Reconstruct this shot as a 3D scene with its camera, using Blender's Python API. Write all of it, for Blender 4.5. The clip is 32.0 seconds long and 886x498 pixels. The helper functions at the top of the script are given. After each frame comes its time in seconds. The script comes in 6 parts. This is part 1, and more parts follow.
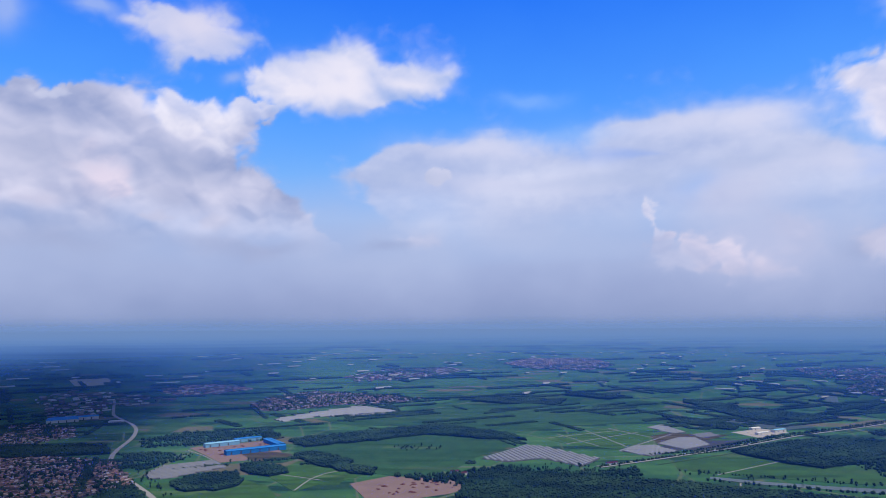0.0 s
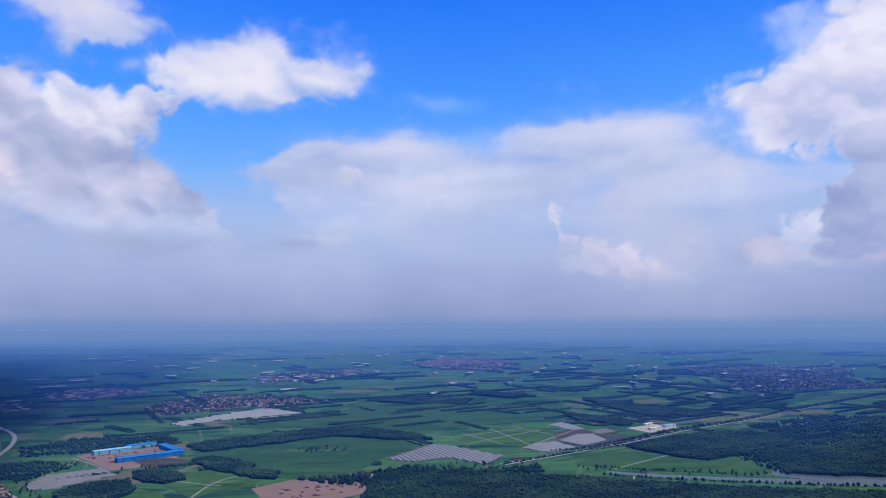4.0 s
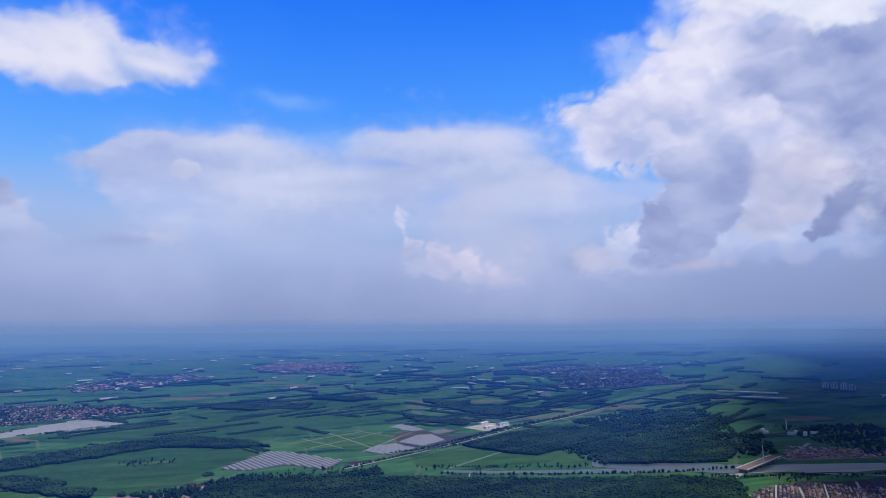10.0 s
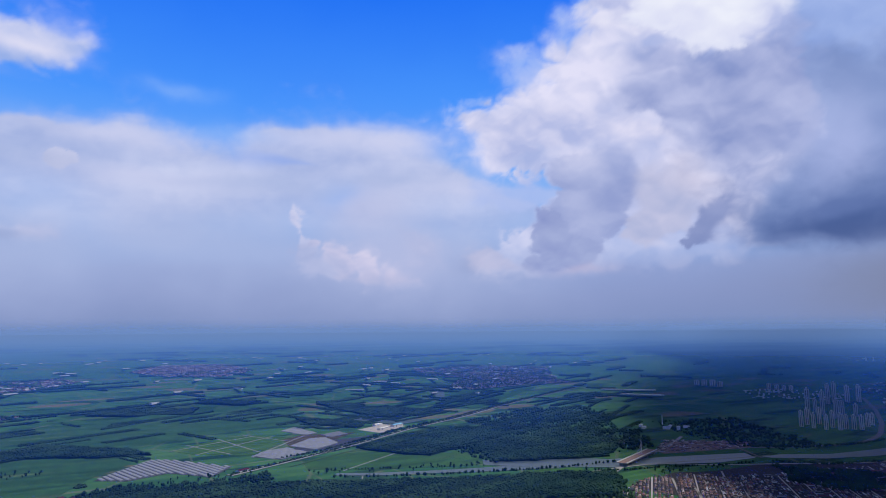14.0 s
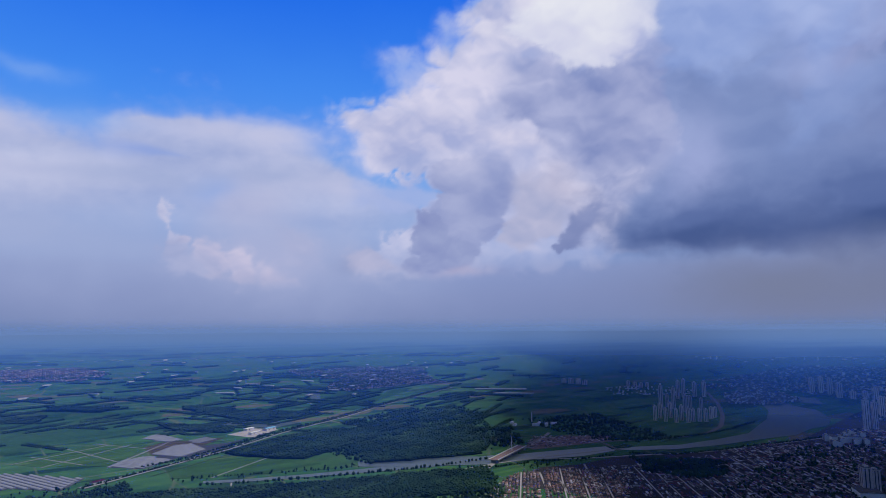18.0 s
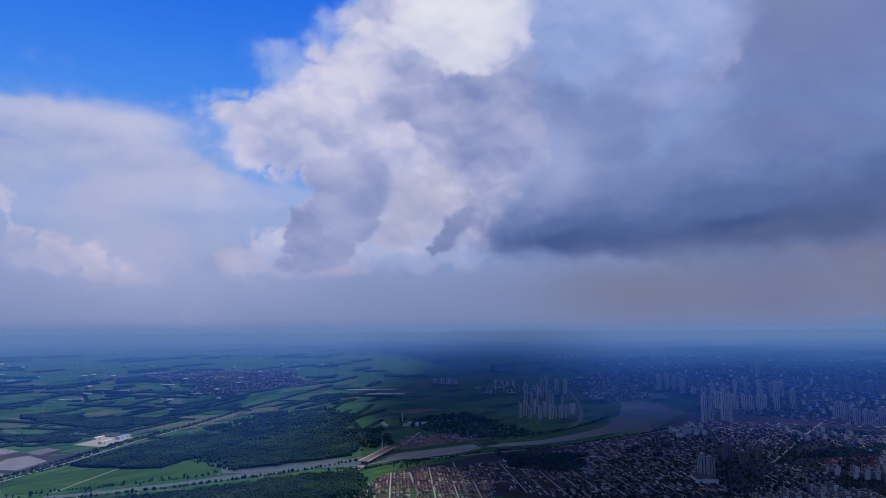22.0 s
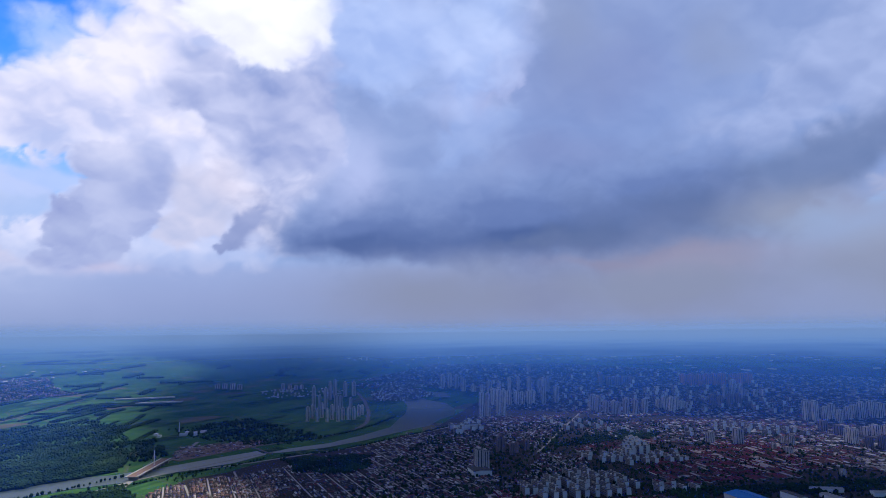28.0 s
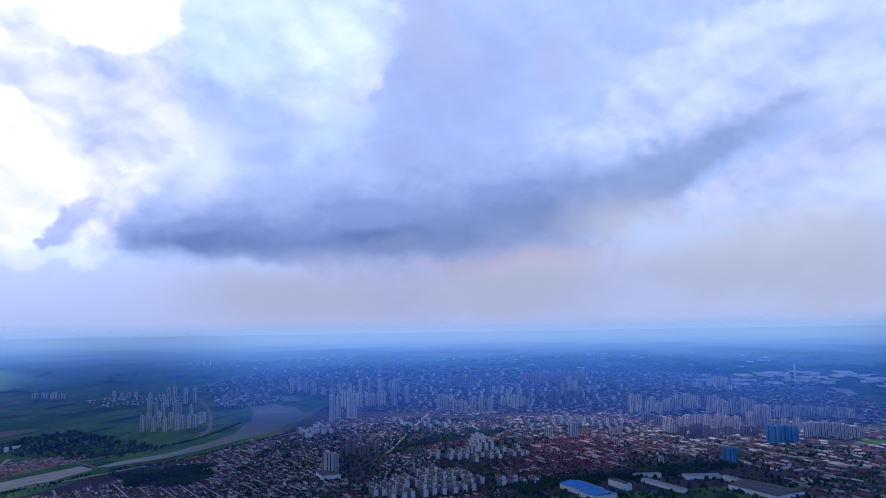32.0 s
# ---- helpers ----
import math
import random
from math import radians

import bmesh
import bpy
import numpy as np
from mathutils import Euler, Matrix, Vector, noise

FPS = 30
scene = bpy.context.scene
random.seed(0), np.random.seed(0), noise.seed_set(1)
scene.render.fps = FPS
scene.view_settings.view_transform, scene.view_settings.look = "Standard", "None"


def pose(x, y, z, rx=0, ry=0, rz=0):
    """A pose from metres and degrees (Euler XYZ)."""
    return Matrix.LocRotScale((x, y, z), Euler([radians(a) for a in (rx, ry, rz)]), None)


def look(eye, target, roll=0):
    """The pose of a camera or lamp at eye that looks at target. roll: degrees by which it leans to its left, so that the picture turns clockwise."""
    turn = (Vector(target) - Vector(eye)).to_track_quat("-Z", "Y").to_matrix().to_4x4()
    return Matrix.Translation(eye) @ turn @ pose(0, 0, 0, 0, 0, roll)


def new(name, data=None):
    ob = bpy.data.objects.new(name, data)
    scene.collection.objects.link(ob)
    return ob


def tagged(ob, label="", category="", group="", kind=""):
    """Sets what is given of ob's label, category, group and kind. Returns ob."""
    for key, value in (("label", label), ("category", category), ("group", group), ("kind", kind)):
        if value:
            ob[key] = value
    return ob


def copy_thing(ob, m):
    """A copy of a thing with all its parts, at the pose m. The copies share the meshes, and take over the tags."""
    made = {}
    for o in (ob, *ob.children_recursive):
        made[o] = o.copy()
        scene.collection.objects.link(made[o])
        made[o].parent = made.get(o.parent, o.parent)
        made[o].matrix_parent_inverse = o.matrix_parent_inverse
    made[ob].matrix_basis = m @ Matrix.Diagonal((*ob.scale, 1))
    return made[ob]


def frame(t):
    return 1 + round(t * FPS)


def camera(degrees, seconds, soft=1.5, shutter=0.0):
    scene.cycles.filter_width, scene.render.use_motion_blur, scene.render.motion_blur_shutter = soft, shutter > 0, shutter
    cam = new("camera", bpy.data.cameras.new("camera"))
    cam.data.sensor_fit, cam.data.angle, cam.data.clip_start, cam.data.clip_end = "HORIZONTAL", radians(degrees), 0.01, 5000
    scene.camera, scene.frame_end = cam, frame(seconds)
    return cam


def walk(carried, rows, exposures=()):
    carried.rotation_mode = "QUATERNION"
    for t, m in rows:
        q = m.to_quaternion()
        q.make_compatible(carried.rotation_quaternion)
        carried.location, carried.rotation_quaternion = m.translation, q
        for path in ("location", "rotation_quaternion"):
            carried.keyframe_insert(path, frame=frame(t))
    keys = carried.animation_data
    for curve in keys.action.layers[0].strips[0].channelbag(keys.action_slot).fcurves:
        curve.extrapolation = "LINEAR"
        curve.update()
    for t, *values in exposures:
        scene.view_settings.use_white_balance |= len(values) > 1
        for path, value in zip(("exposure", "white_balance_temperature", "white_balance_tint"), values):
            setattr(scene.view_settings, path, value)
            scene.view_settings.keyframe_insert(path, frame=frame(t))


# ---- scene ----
EYE = 390.0          # height of the hovering camera over the plain
cam = camera(67.88, 32.0, soft=0.5)
PATH = [
    (0, 0.00, 6.86, 0.35),
    (1, -1.97, 6.83, 0.31),
    (2, -3.91, 6.83, 0.29),
    (3, -5.88, 6.84, 0.28),
    (3.5, -6.87, 6.85, 0.28),
    (5.5, -11.19, 6.90, 0.30),
    (6, -12.32, 6.92, 0.31),
    (7, -14.59, 6.95, 0.33),
    (8, -16.87, 6.98, 0.35),
    (9, -19.11, 7.01, 0.37),
    (10, -21.37, 7.04, 0.38),
    (11, -23.67, 7.06, 0.39),
    (12, -25.89, 7.07, 0.40),
    (13, -28.00, 7.09, 0.41),
    (14, -30.34, 7.09, 0.41),
    (14.5, -31.58, 7.10, 0.41),
    (16.5, -36.82, 7.10, 0.41),
    (17, -38.21, 7.10, 0.41),
    (18, -40.84, 7.09, 0.40),
    (19, -43.53, 7.09, 0.40),
    (20, -46.23, 7.09, 0.40),
    (21, -48.99, 7.09, 0.41),
    (22, -51.77, 7.09, 0.41),
    (23, -54.58, 7.09, 0.43),
    (24, -57.45, 7.10, 0.45),
    (25, -60.36, 7.10, 0.48),
    (25.5, -61.84, 7.11, 0.50),
    (27.5, -68.12, 7.13, 0.59),
    (28, -69.70, 7.13, 0.61),
    (29, -72.84, 7.14, 0.68),
    (30, -76.02, 7.14, 0.75),
    (31, -79.20, 7.14, 0.83),
    (32, -82.40, 7.12, 0.92),
]
EXPOSURES = [(0.0, 0.0, 6350, 10), (6.0, -0.04, 6200, 10), (12.0, -0.1, 6100, 11), (16.0, -0.2, 6100, 13), (20.0, -0.4, 6050, 14), (25.0, -0.24, 6150, 13), (28.0, 0.15, 6250, 10), (30.0, 0.53, 6400, 10), (32.0, 0.80, 6500, 10)]
walk(cam, [(t, pose(0, 0, EYE, 90 + pitch, roll, yaw)) for t, yaw, pitch, roll in PATH], EXPOSURES)

# ---- daylight: a high summer sun behind the right shoulder, and a hazy sky ----
SUN_AZ, SUN_EL = 118.0, 66.0
world = bpy.data.worlds.new("world")
scene.world = world
world.use_nodes = True
wn = world.node_tree.nodes
sky = wn.new("ShaderNodeTexSky")
sky.sky_type, sky.sun_disc = "NISHITA", False
sky.air_density, sky.dust_density, sky.ozone_density = 0.7, 0.5, 3.0
sky.sun_elevation, sky.sun_rotation = radians(SUN_EL), radians(SUN_AZ)
world.node_tree.links.new(sky.outputs[0], wn["Background"].inputs[0])
wn["Background"].inputs[1].default_value = 0.05
sun = bpy.data.lights.new("sun", "SUN")
sun.energy, sun.angle, sun.color = 3.9, radians(0.6), (1.0, 0.95, 0.87)
SUN_WAY = Vector((math.sin(radians(SUN_AZ)) * math.cos(radians(SUN_EL)), math.cos(radians(SUN_AZ)) * math.cos(radians(SUN_EL)), math.sin(radians(SUN_EL))))
new("sun", sun).matrix_world = look(SUN_WAY * 4000, (0, 0, 0))


# ---- tools ----
def lin(r, g, b):
    """A colour of 0 to 255 as linear values."""
    return tuple(((c / 255 + 0.055) / 1.055) ** 2.4 if c > 10 else c / 255 / 12.92 for c in (r, g, b))


NEAR, RIM, DOME = 3400.0, 4000.0, 4900.0   # plain level to NEAR, then bent up to RIM to fit the camera's skyline


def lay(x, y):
    """A place of the plan on the land: x, y, z and scale; far places are bent up and shrunk to fit the camera's view.
    """
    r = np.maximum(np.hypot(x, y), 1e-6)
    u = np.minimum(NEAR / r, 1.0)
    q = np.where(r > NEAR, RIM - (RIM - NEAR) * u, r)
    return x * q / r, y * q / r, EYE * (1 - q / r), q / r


TABLE = np.random.RandomState(7).rand(256, 256)


def vnoise(x, y):
    xi, yi = np.floor(x).astype(int), np.floor(y).astype(int)
    fx, fy = x - xi, y - yi
    fx, fy = fx * fx * (3 - 2 * fx), fy * fy * (3 - 2 * fy)
    a, b = TABLE[xi % 256, yi % 256], TABLE[(xi + 1) % 256, yi % 256]
    c, d = TABLE[xi % 256, (yi + 1) % 256], TABLE[(xi + 1) % 256, (yi + 1) % 256]
    return (a * (1 - fx) + b * fx) * (1 - fy) + (c * (1 - fx) + d * fx) * fy


def fbm(x, y, octaves=5, gain=0.5):
    out, amp, tot = 0, 1.0, 0
    for k in range(octaves):
        out, tot = out + amp * vnoise(x + 17.3 * k, y + 5.1 * k), tot + amp
        x, y = 1.6 * x - 1.2 * y, 1.2 * x + 1.6 * y
        amp *= gain
    return out / tot


def smooth(a, b, v):
    w = np.clip((v - a) / (b - a), 0, 1)
    return w * w * (3 - 2 * w)


def mesh_of(name, verts, faces, mats, index=None):
    me = bpy.data.meshes.new(name)
    me.from_pydata(np.asarray(verts, float).tolist(), [], faces if isinstance(faces, list) else faces.tolist())
    for m in mats:
        me.materials.append(m)
    if index is not None:
        me.polygons.foreach_set("material_index", np.asarray(index, np.int32))
    me.update()
    return me


def part(name, me, parent, label=""):
    ob = new(name, me)
    ob.parent = parent
    return tagged(ob, label)


def inside(poly, x, y):
    hit = np.zeros(len(x), bool)
    for (ax, ay), (bx, by) in zip(poly, poly[1:] + poly[:1]):
        if ay != by:
            hit ^= ((ay > y) != (by > y)) & (x < (bx - ax) * (y - ay) / (by - ay) + ax)
    return hit


# ---- materials ----
class Nodes:
    """A node material with short calls."""

    def __init__(self, name):
        self.mat = bpy.data.materials.new(name)
        self.mat.use_nodes = True
        self.tree = self.mat.node_tree
        self.bsdf = self.tree.nodes["Principled BSDF"]

    def add(self, kind, **sockets):
        n = self.tree.nodes.new("ShaderNode" + kind)
        for key, v in sockets.items():
            self.put(n.inputs[key.replace("_", " ")], v)
        return n

    def put(self, socket, v):
        if hasattr(v, "is_linked"):
            self.tree.links.new(v, socket)
        else:
            socket.default_value = (*v, 1.0) if isinstance(v, tuple) and len(v) == 3 and socket.type == "RGBA" else v

    def noise(self, vec, scale, detail=3.0):
        return self.add("TexNoise", Vector=vec, Scale=scale, Detail=detail).outputs[0]

    def ramp(self, fac, a, b):
        n = self.add("MapRange", Value=fac)
        n.inputs[1].default_value, n.inputs[2].default_value = a, b
        return n.outputs[0]

    def mix(self, fac, a, b, how="MIX"):
        n = self.tree.nodes.new("ShaderNodeMix")
        n.data_type, n.blend_type = "RGBA", how
        self.put(n.inputs[0], fac), self.put(n.inputs[6], a), self.put(n.inputs[7], b)
        return n.outputs[2]

    def pos(self):
        return self.add("NewGeometry").outputs["Position"]

    def island(self):
        return self.add("NewGeometry").outputs["Random Per Island"]

    def each(self):
        return self.add("ObjectInfo").outputs["Random"]

    def plan(self):
        """Plan metres, from the map laid on the ground sheet."""
        n = self.add("VectorMath", Vector=self.add("UVMap").outputs[0])
        n.operation = "SCALE"
        n.inputs["Scale"].default_value = 1000.0
        return n.outputs[0]

    def turned(self, vec, angle, sx=1.0, sy=1.0):
        n = self.add("Mapping", Vector=vec)
        n.inputs["Rotation"].default_value = (0, 0, radians(angle))
        n.inputs["Scale"].default_value = (sx, sy, 1)
        return n.outputs[0]

    def done(self, colour, rough=0.9, bump=None, strength=0.3, metal=0.0):
        self.put(self.bsdf.inputs["Base Color"], colour)
        self.put(self.bsdf.inputs["Roughness"], rough)
        self.bsdf.inputs["Metallic"].default_value = metal
        self.bsdf.inputs["Specular IOR Level"].default_value = 0.03
        if bump is not None:
            b = self.add("Bump", Height=bump)
            b.inputs["Strength"].default_value = strength
            b.inputs["Distance"].default_value = 1.0
            self.put(self.bsdf.inputs["Normal"], b.outputs[0])
        return self.mat


def worn(name, a, b, scale=0.05, rough=0.9, island=False, metal=0.0):
    """Two tones mixed by broad stains and fine grain; with island, each loose piece has a tone of its own."""
    n = Nodes(name)
    p = n.pos()
    c = n.mix(n.ramp(n.noise(p, scale), 0.3, 0.7), a, b)
    c = n.mix(n.ramp(n.noise(p, scale * 12), 0.3, 0.7), c, tuple(0.75 * v for v in a))
    if island:
        c = n.mix(n.ramp(n.island(), 0, 1), n.mix(0.45, c, (0.02, 0.02, 0.02)), n.mix(0.10, c, (0.8, 0.78, 0.75)))
    return n.done(c, rough, metal=metal)


def shades(name, tones, rough=0.85, each=False):
    """One tone of a few for each loose piece (or each object), with faint stains."""
    n = Nodes(name)
    r = n.each() if each else n.island()
    ramp = n.add("ValToRGB", Fac=r)
    ramp.color_ramp.interpolation = "CONSTANT"
    els = ramp.color_ramp.elements
    while len(els) < len(tones):
        els.new(0.5)
    for k, c in enumerate(tones):
        els[k].position, els[k].color = k / len(tones), (*c, 1)
    c = n.mix(n.ramp(n.noise(n.pos(), 0.08, 4), 0.25, 0.75), n.mix(0.3, ramp.outputs[0], (0.03, 0.03, 0.03)), ramp.outputs[0])
    return n.done(c, rough)


def ground_material():
    """Farmland: blocks of crops, narrow strips in them, pale field tracks, dark scrub."""
    n = Nodes("farmland")
    p = n.plan()

    def one(vec, scale, k=0):
        v = n.add("TexVoronoi", Vector=vec, Scale=scale)
        return n.add("SeparateColor", Color=v.outputs["Color"]).outputs[k]

    crop = n.mix(one(n.turned(p, -26, 1.0, 0.4), 0.0065), (0.025, 0.084, 0.036), (0.056, 0.145, 0.046))
    crop = n.mix(n.ramp(one(n.turned(p, -26, 0.1, 1.0), 0.045, 1), 0.0, 1.0), crop, (0.031, 0.104, 0.040))
    crop = n.mix(n.ramp(one(n.turned(p, 64, 0.06, 1.0), 0.03, 2), 0.55, 1.0), crop, (0.068, 0.156, 0.050))
    crop = n.mix(n.ramp(one(n.turned(p, -26, 0.16, 1.0), 0.022, 0), 0.80, 0.84), crop, (0.014, 0.046, 0.026))
    crop = n.mix(n.ramp(one(n.turned(p, -26, 0.5, 1.0), 0.009, 2), 0.93, 0.95), crop, (0.12, 0.11, 0.07))
    edge = n.add("TexVoronoi", Vector=n.turned(p, -26, 1.0, 0.5), Scale=0.005)
    edge.feature = "DISTANCE_TO_EDGE"
    crop = n.mix(n.ramp(edge.outputs["Distance"], 0.018, 0.008), crop, (0.11, 0.14, 0.08))
    trees = n.ramp(n.noise(n.turned(p, -26, 0.45, 1.0), 0.0040, 5), 0.595, 0.63)
    wood = n.mix(n.ramp(n.noise(p, 0.10, 4), 0.3, 0.7), (0.016, 0.048, 0.028), (0.032, 0.078, 0.036))
    c = n.mix(trees, crop, wood)
    c = n.mix(n.ramp(n.noise(p, 0.012, 5), 0.35, 0.75), c, n.mix(0.45, c, (0.016, 0.046, 0.024)))
    return n.done(c, 0.95)


M = {}
M["ground"] = ground_material()


def canopy_material():
    """Dark foliage: each clump a tone of its own, stands of darker and lighter trees."""
    n = Nodes("canopy_leaves")
    p = n.pos()
    c = n.mix(n.island(), (0.013, 0.037, 0.022), (0.020, 0.052, 0.025))
    c = n.mix(n.ramp(n.noise(n.turned(p, -26, 0.4, 1.0), 0.016, 4), 0.42, 0.62), c, n.mix(0.65, c, (0.006, 0.018, 0.014)))
    c = n.mix(n.ramp(n.noise(n.turned(p, 64, 1.0, 0.5), 0.007, 3), 0.44, 0.60), c, n.mix(0.4, c, (0.036, 0.078, 0.038)))
    stand = n.add("SeparateColor", Color=n.add("TexVoronoi", Vector=n.turned(p, -26, 0.45, 1.0), Scale=0.018).outputs["Color"])
    c = n.mix(n.ramp(stand.outputs[0], 0.35, 1.0), c, n.mix(0.5, c, (0.042, 0.082, 0.036)))
    c = n.mix(n.ramp(stand.outputs[1], 0.55, 1.0), c, n.mix(0.6, c, (0.005, 0.016, 0.013)))
    return n.done(c, 0.9)


M["canopy"] = canopy_material()


def crop_material(name, a, b, angle, pitch):
    """Green crop in drilled strips."""
    n = Nodes(name)
    p = n.pos()
    q = n.turned(p, angle)
    w = n.add("TexWave", Vector=q, Scale=1 / pitch, Distortion=1.5, Detail=2.0).outputs[1]
    s = n.add("TexVoronoi", Vector=n.turned(p, angle, 0.08, 1.0), Scale=0.06)
    t = n.add("SeparateColor", Color=s.outputs["Color"])
    c = n.mix(n.ramp(t.outputs[0], 0.0, 1.0), a, b)
    c = n.mix(n.ramp(t.outputs[1], 0.5, 0.95), c, tuple(0.5 * v for v in a))
    c = n.mix(n.ramp(t.outputs[2], 0.88, 1.1), c, (0.16, 0.19, 0.09))
    c = n.mix(n.ramp(w, 0.0, 3.0), c, tuple(0.6 * v for v in a))
    c = n.mix(n.ramp(n.noise(p, 0.02, 5), 0.35, 0.75), c, tuple(0.5 * v for v in b))
    return n.done(c, 0.95)


M["crop"] = crop_material("crop_green", (0.028, 0.090, 0.034), (0.044, 0.116, 0.038), -26, 14.0)
M["crop_bright"] = crop_material("crop_bright", (0.044, 0.122, 0.030), (0.064, 0.150, 0.034), -26, 10.0)
M["grass"] = crop_material("meadow", (0.038, 0.110, 0.030), (0.054, 0.130, 0.034), 64, 30.0)
M["soil"] = worn("bare_soil", (0.24, 0.165, 0.15), (0.17, 0.12, 0.105), 0.02)
M["pale"] = worn("pale_bare_field", (0.40, 0.36, 0.33), (0.30, 0.29, 0.26), 0.01)
M["road"] = worn("pale_concrete_road", (0.34, 0.32, 0.30), (0.24, 0.23, 0.21), 0.03)
M["dull_road"] = worn("unfinished_road", (0.17, 0.16, 0.15), (0.12, 0.12, 0.115), 0.03)
M["lane"] = worn("worn_concrete_lane", (0.42, 0.38, 0.38), (0.30, 0.27, 0.27), 0.03)
M["asphalt"] = worn("asphalt", (0.07, 0.07, 0.075), (0.05, 0.05, 0.055), 0.05)
M["verge"] = worn("grassy_verge", (0.055, 0.10, 0.038), (0.032, 0.066, 0.026), 0.03)
M["town"] = worn("town_ground", (0.050, 0.044, 0.052), (0.026, 0.034, 0.034), 0.02)
M["film"] = worn("greenhouse_film", (0.30, 0.31, 0.34), (0.19, 0.21, 0.24), 0.03, 0.45, True)
M["dark_film"] = worn("old_greenhouse_film", (0.19, 0.20, 0.23), (0.11, 0.12, 0.14), 0.03, 0.5, True)
M["fallow"] = crop_material("brown_fallow", (0.075, 0.070, 0.045), (0.10, 0.085, 0.055), -26, 12.0)
M["net"] = worn("grey_shade_net", (0.055, 0.060, 0.075), (0.04, 0.045, 0.06), 0.05)
M["pale_roof"] = worn("pale_sheet_roof", (0.62, 0.62, 0.64), (0.48, 0.48, 0.50), 0.01, 0.5, True)
M["brick_roof"] = shades("village_roofs", [(0.10, 0.060, 0.065), (0.22, 0.115, 0.10), (0.05, 0.045, 0.055), (0.30, 0.175, 0.145), (0.48, 0.42, 0.41), (0.035, 0.035, 0.045), (0.15, 0.11, 0.115), (0.26, 0.15, 0.125), (0.06, 0.065, 0.085), (0.36, 0.25, 0.22)])
M["red_roof"] = shades("red_tile_roofs", [(0.115, 0.022, 0.050), (0.145, 0.034, 0.064), (0.075, 0.020, 0.040), (0.13, 0.055, 0.078), (0.095, 0.020, 0.040), (0.38, 0.32, 0.33), (0.09, 0.05, 0.06)])
M["city_roof"] = shades("city_roofs", [(0.10, 0.09, 0.11), (0.04, 0.04, 0.055), (0.22, 0.20, 0.22), (0.14, 0.06, 0.085), (0.03, 0.03, 0.045), (0.07, 0.06, 0.085), (0.52, 0.50, 0.52), (0.05, 0.05, 0.065), (0.17, 0.075, 0.095), (0.34, 0.31, 0.32)])
M["roof_each"] = shades("village_roofs_single", [(0.12, 0.075, 0.07), (0.19, 0.10, 0.085), (0.07, 0.06, 0.065), (0.26, 0.15, 0.12), (0.45, 0.41, 0.39), (0.05, 0.05, 0.06), (0.15, 0.13, 0.13), (0.30, 0.20, 0.17)], each=True)
M["wall_each"] = shades("house_walls_single", [(0.36, 0.32, 0.29), (0.18, 0.15, 0.14), (0.62, 0.60, 0.57)], each=True)
M["wall"] = shades("house_walls", [(0.36, 0.33, 0.32), (0.17, 0.15, 0.15), (0.66, 0.65, 0.63), (0.13, 0.12, 0.12)])
# darker copy of the house walls: the town's cloud shade is put into colour
M["shaded_town_wall"] = shades("shaded_house_walls", [(0.22, 0.21, 0.22), (0.11, 0.10, 0.11), (0.48, 0.47, 0.48), (0.08, 0.075, 0.085)])
M["white_wall"] = worn("pale_render", (0.74, 0.73, 0.71), (0.60, 0.58, 0.56), 0.05)
M["blue_sheet"] = worn("blue_steel_sheet", (0.03, 0.22, 0.62), (0.02, 0.17, 0.50), 0.03, 0.5)
M["pale_blue_sheet"] = worn("pale_blue_sheet", (0.26, 0.52, 0.72), (0.20, 0.44, 0.66), 0.03, 0.5)


def water_material():
    n = Nodes("river_water")
    p = n.pos()
    c = n.mix(n.ramp(n.noise(p, 0.006, 3), 0.35, 0.65), (0.060, 0.086, 0.085), (0.046, 0.070, 0.072))
    m = n.done(c, 0.28, n.noise(n.turned(p, 40, 1.0, 0.5), 0.35, 3), 0.25)
    n.bsdf.inputs["Specular IOR Level"].default_value = 0.42
    return m


M["water"] = water_material()


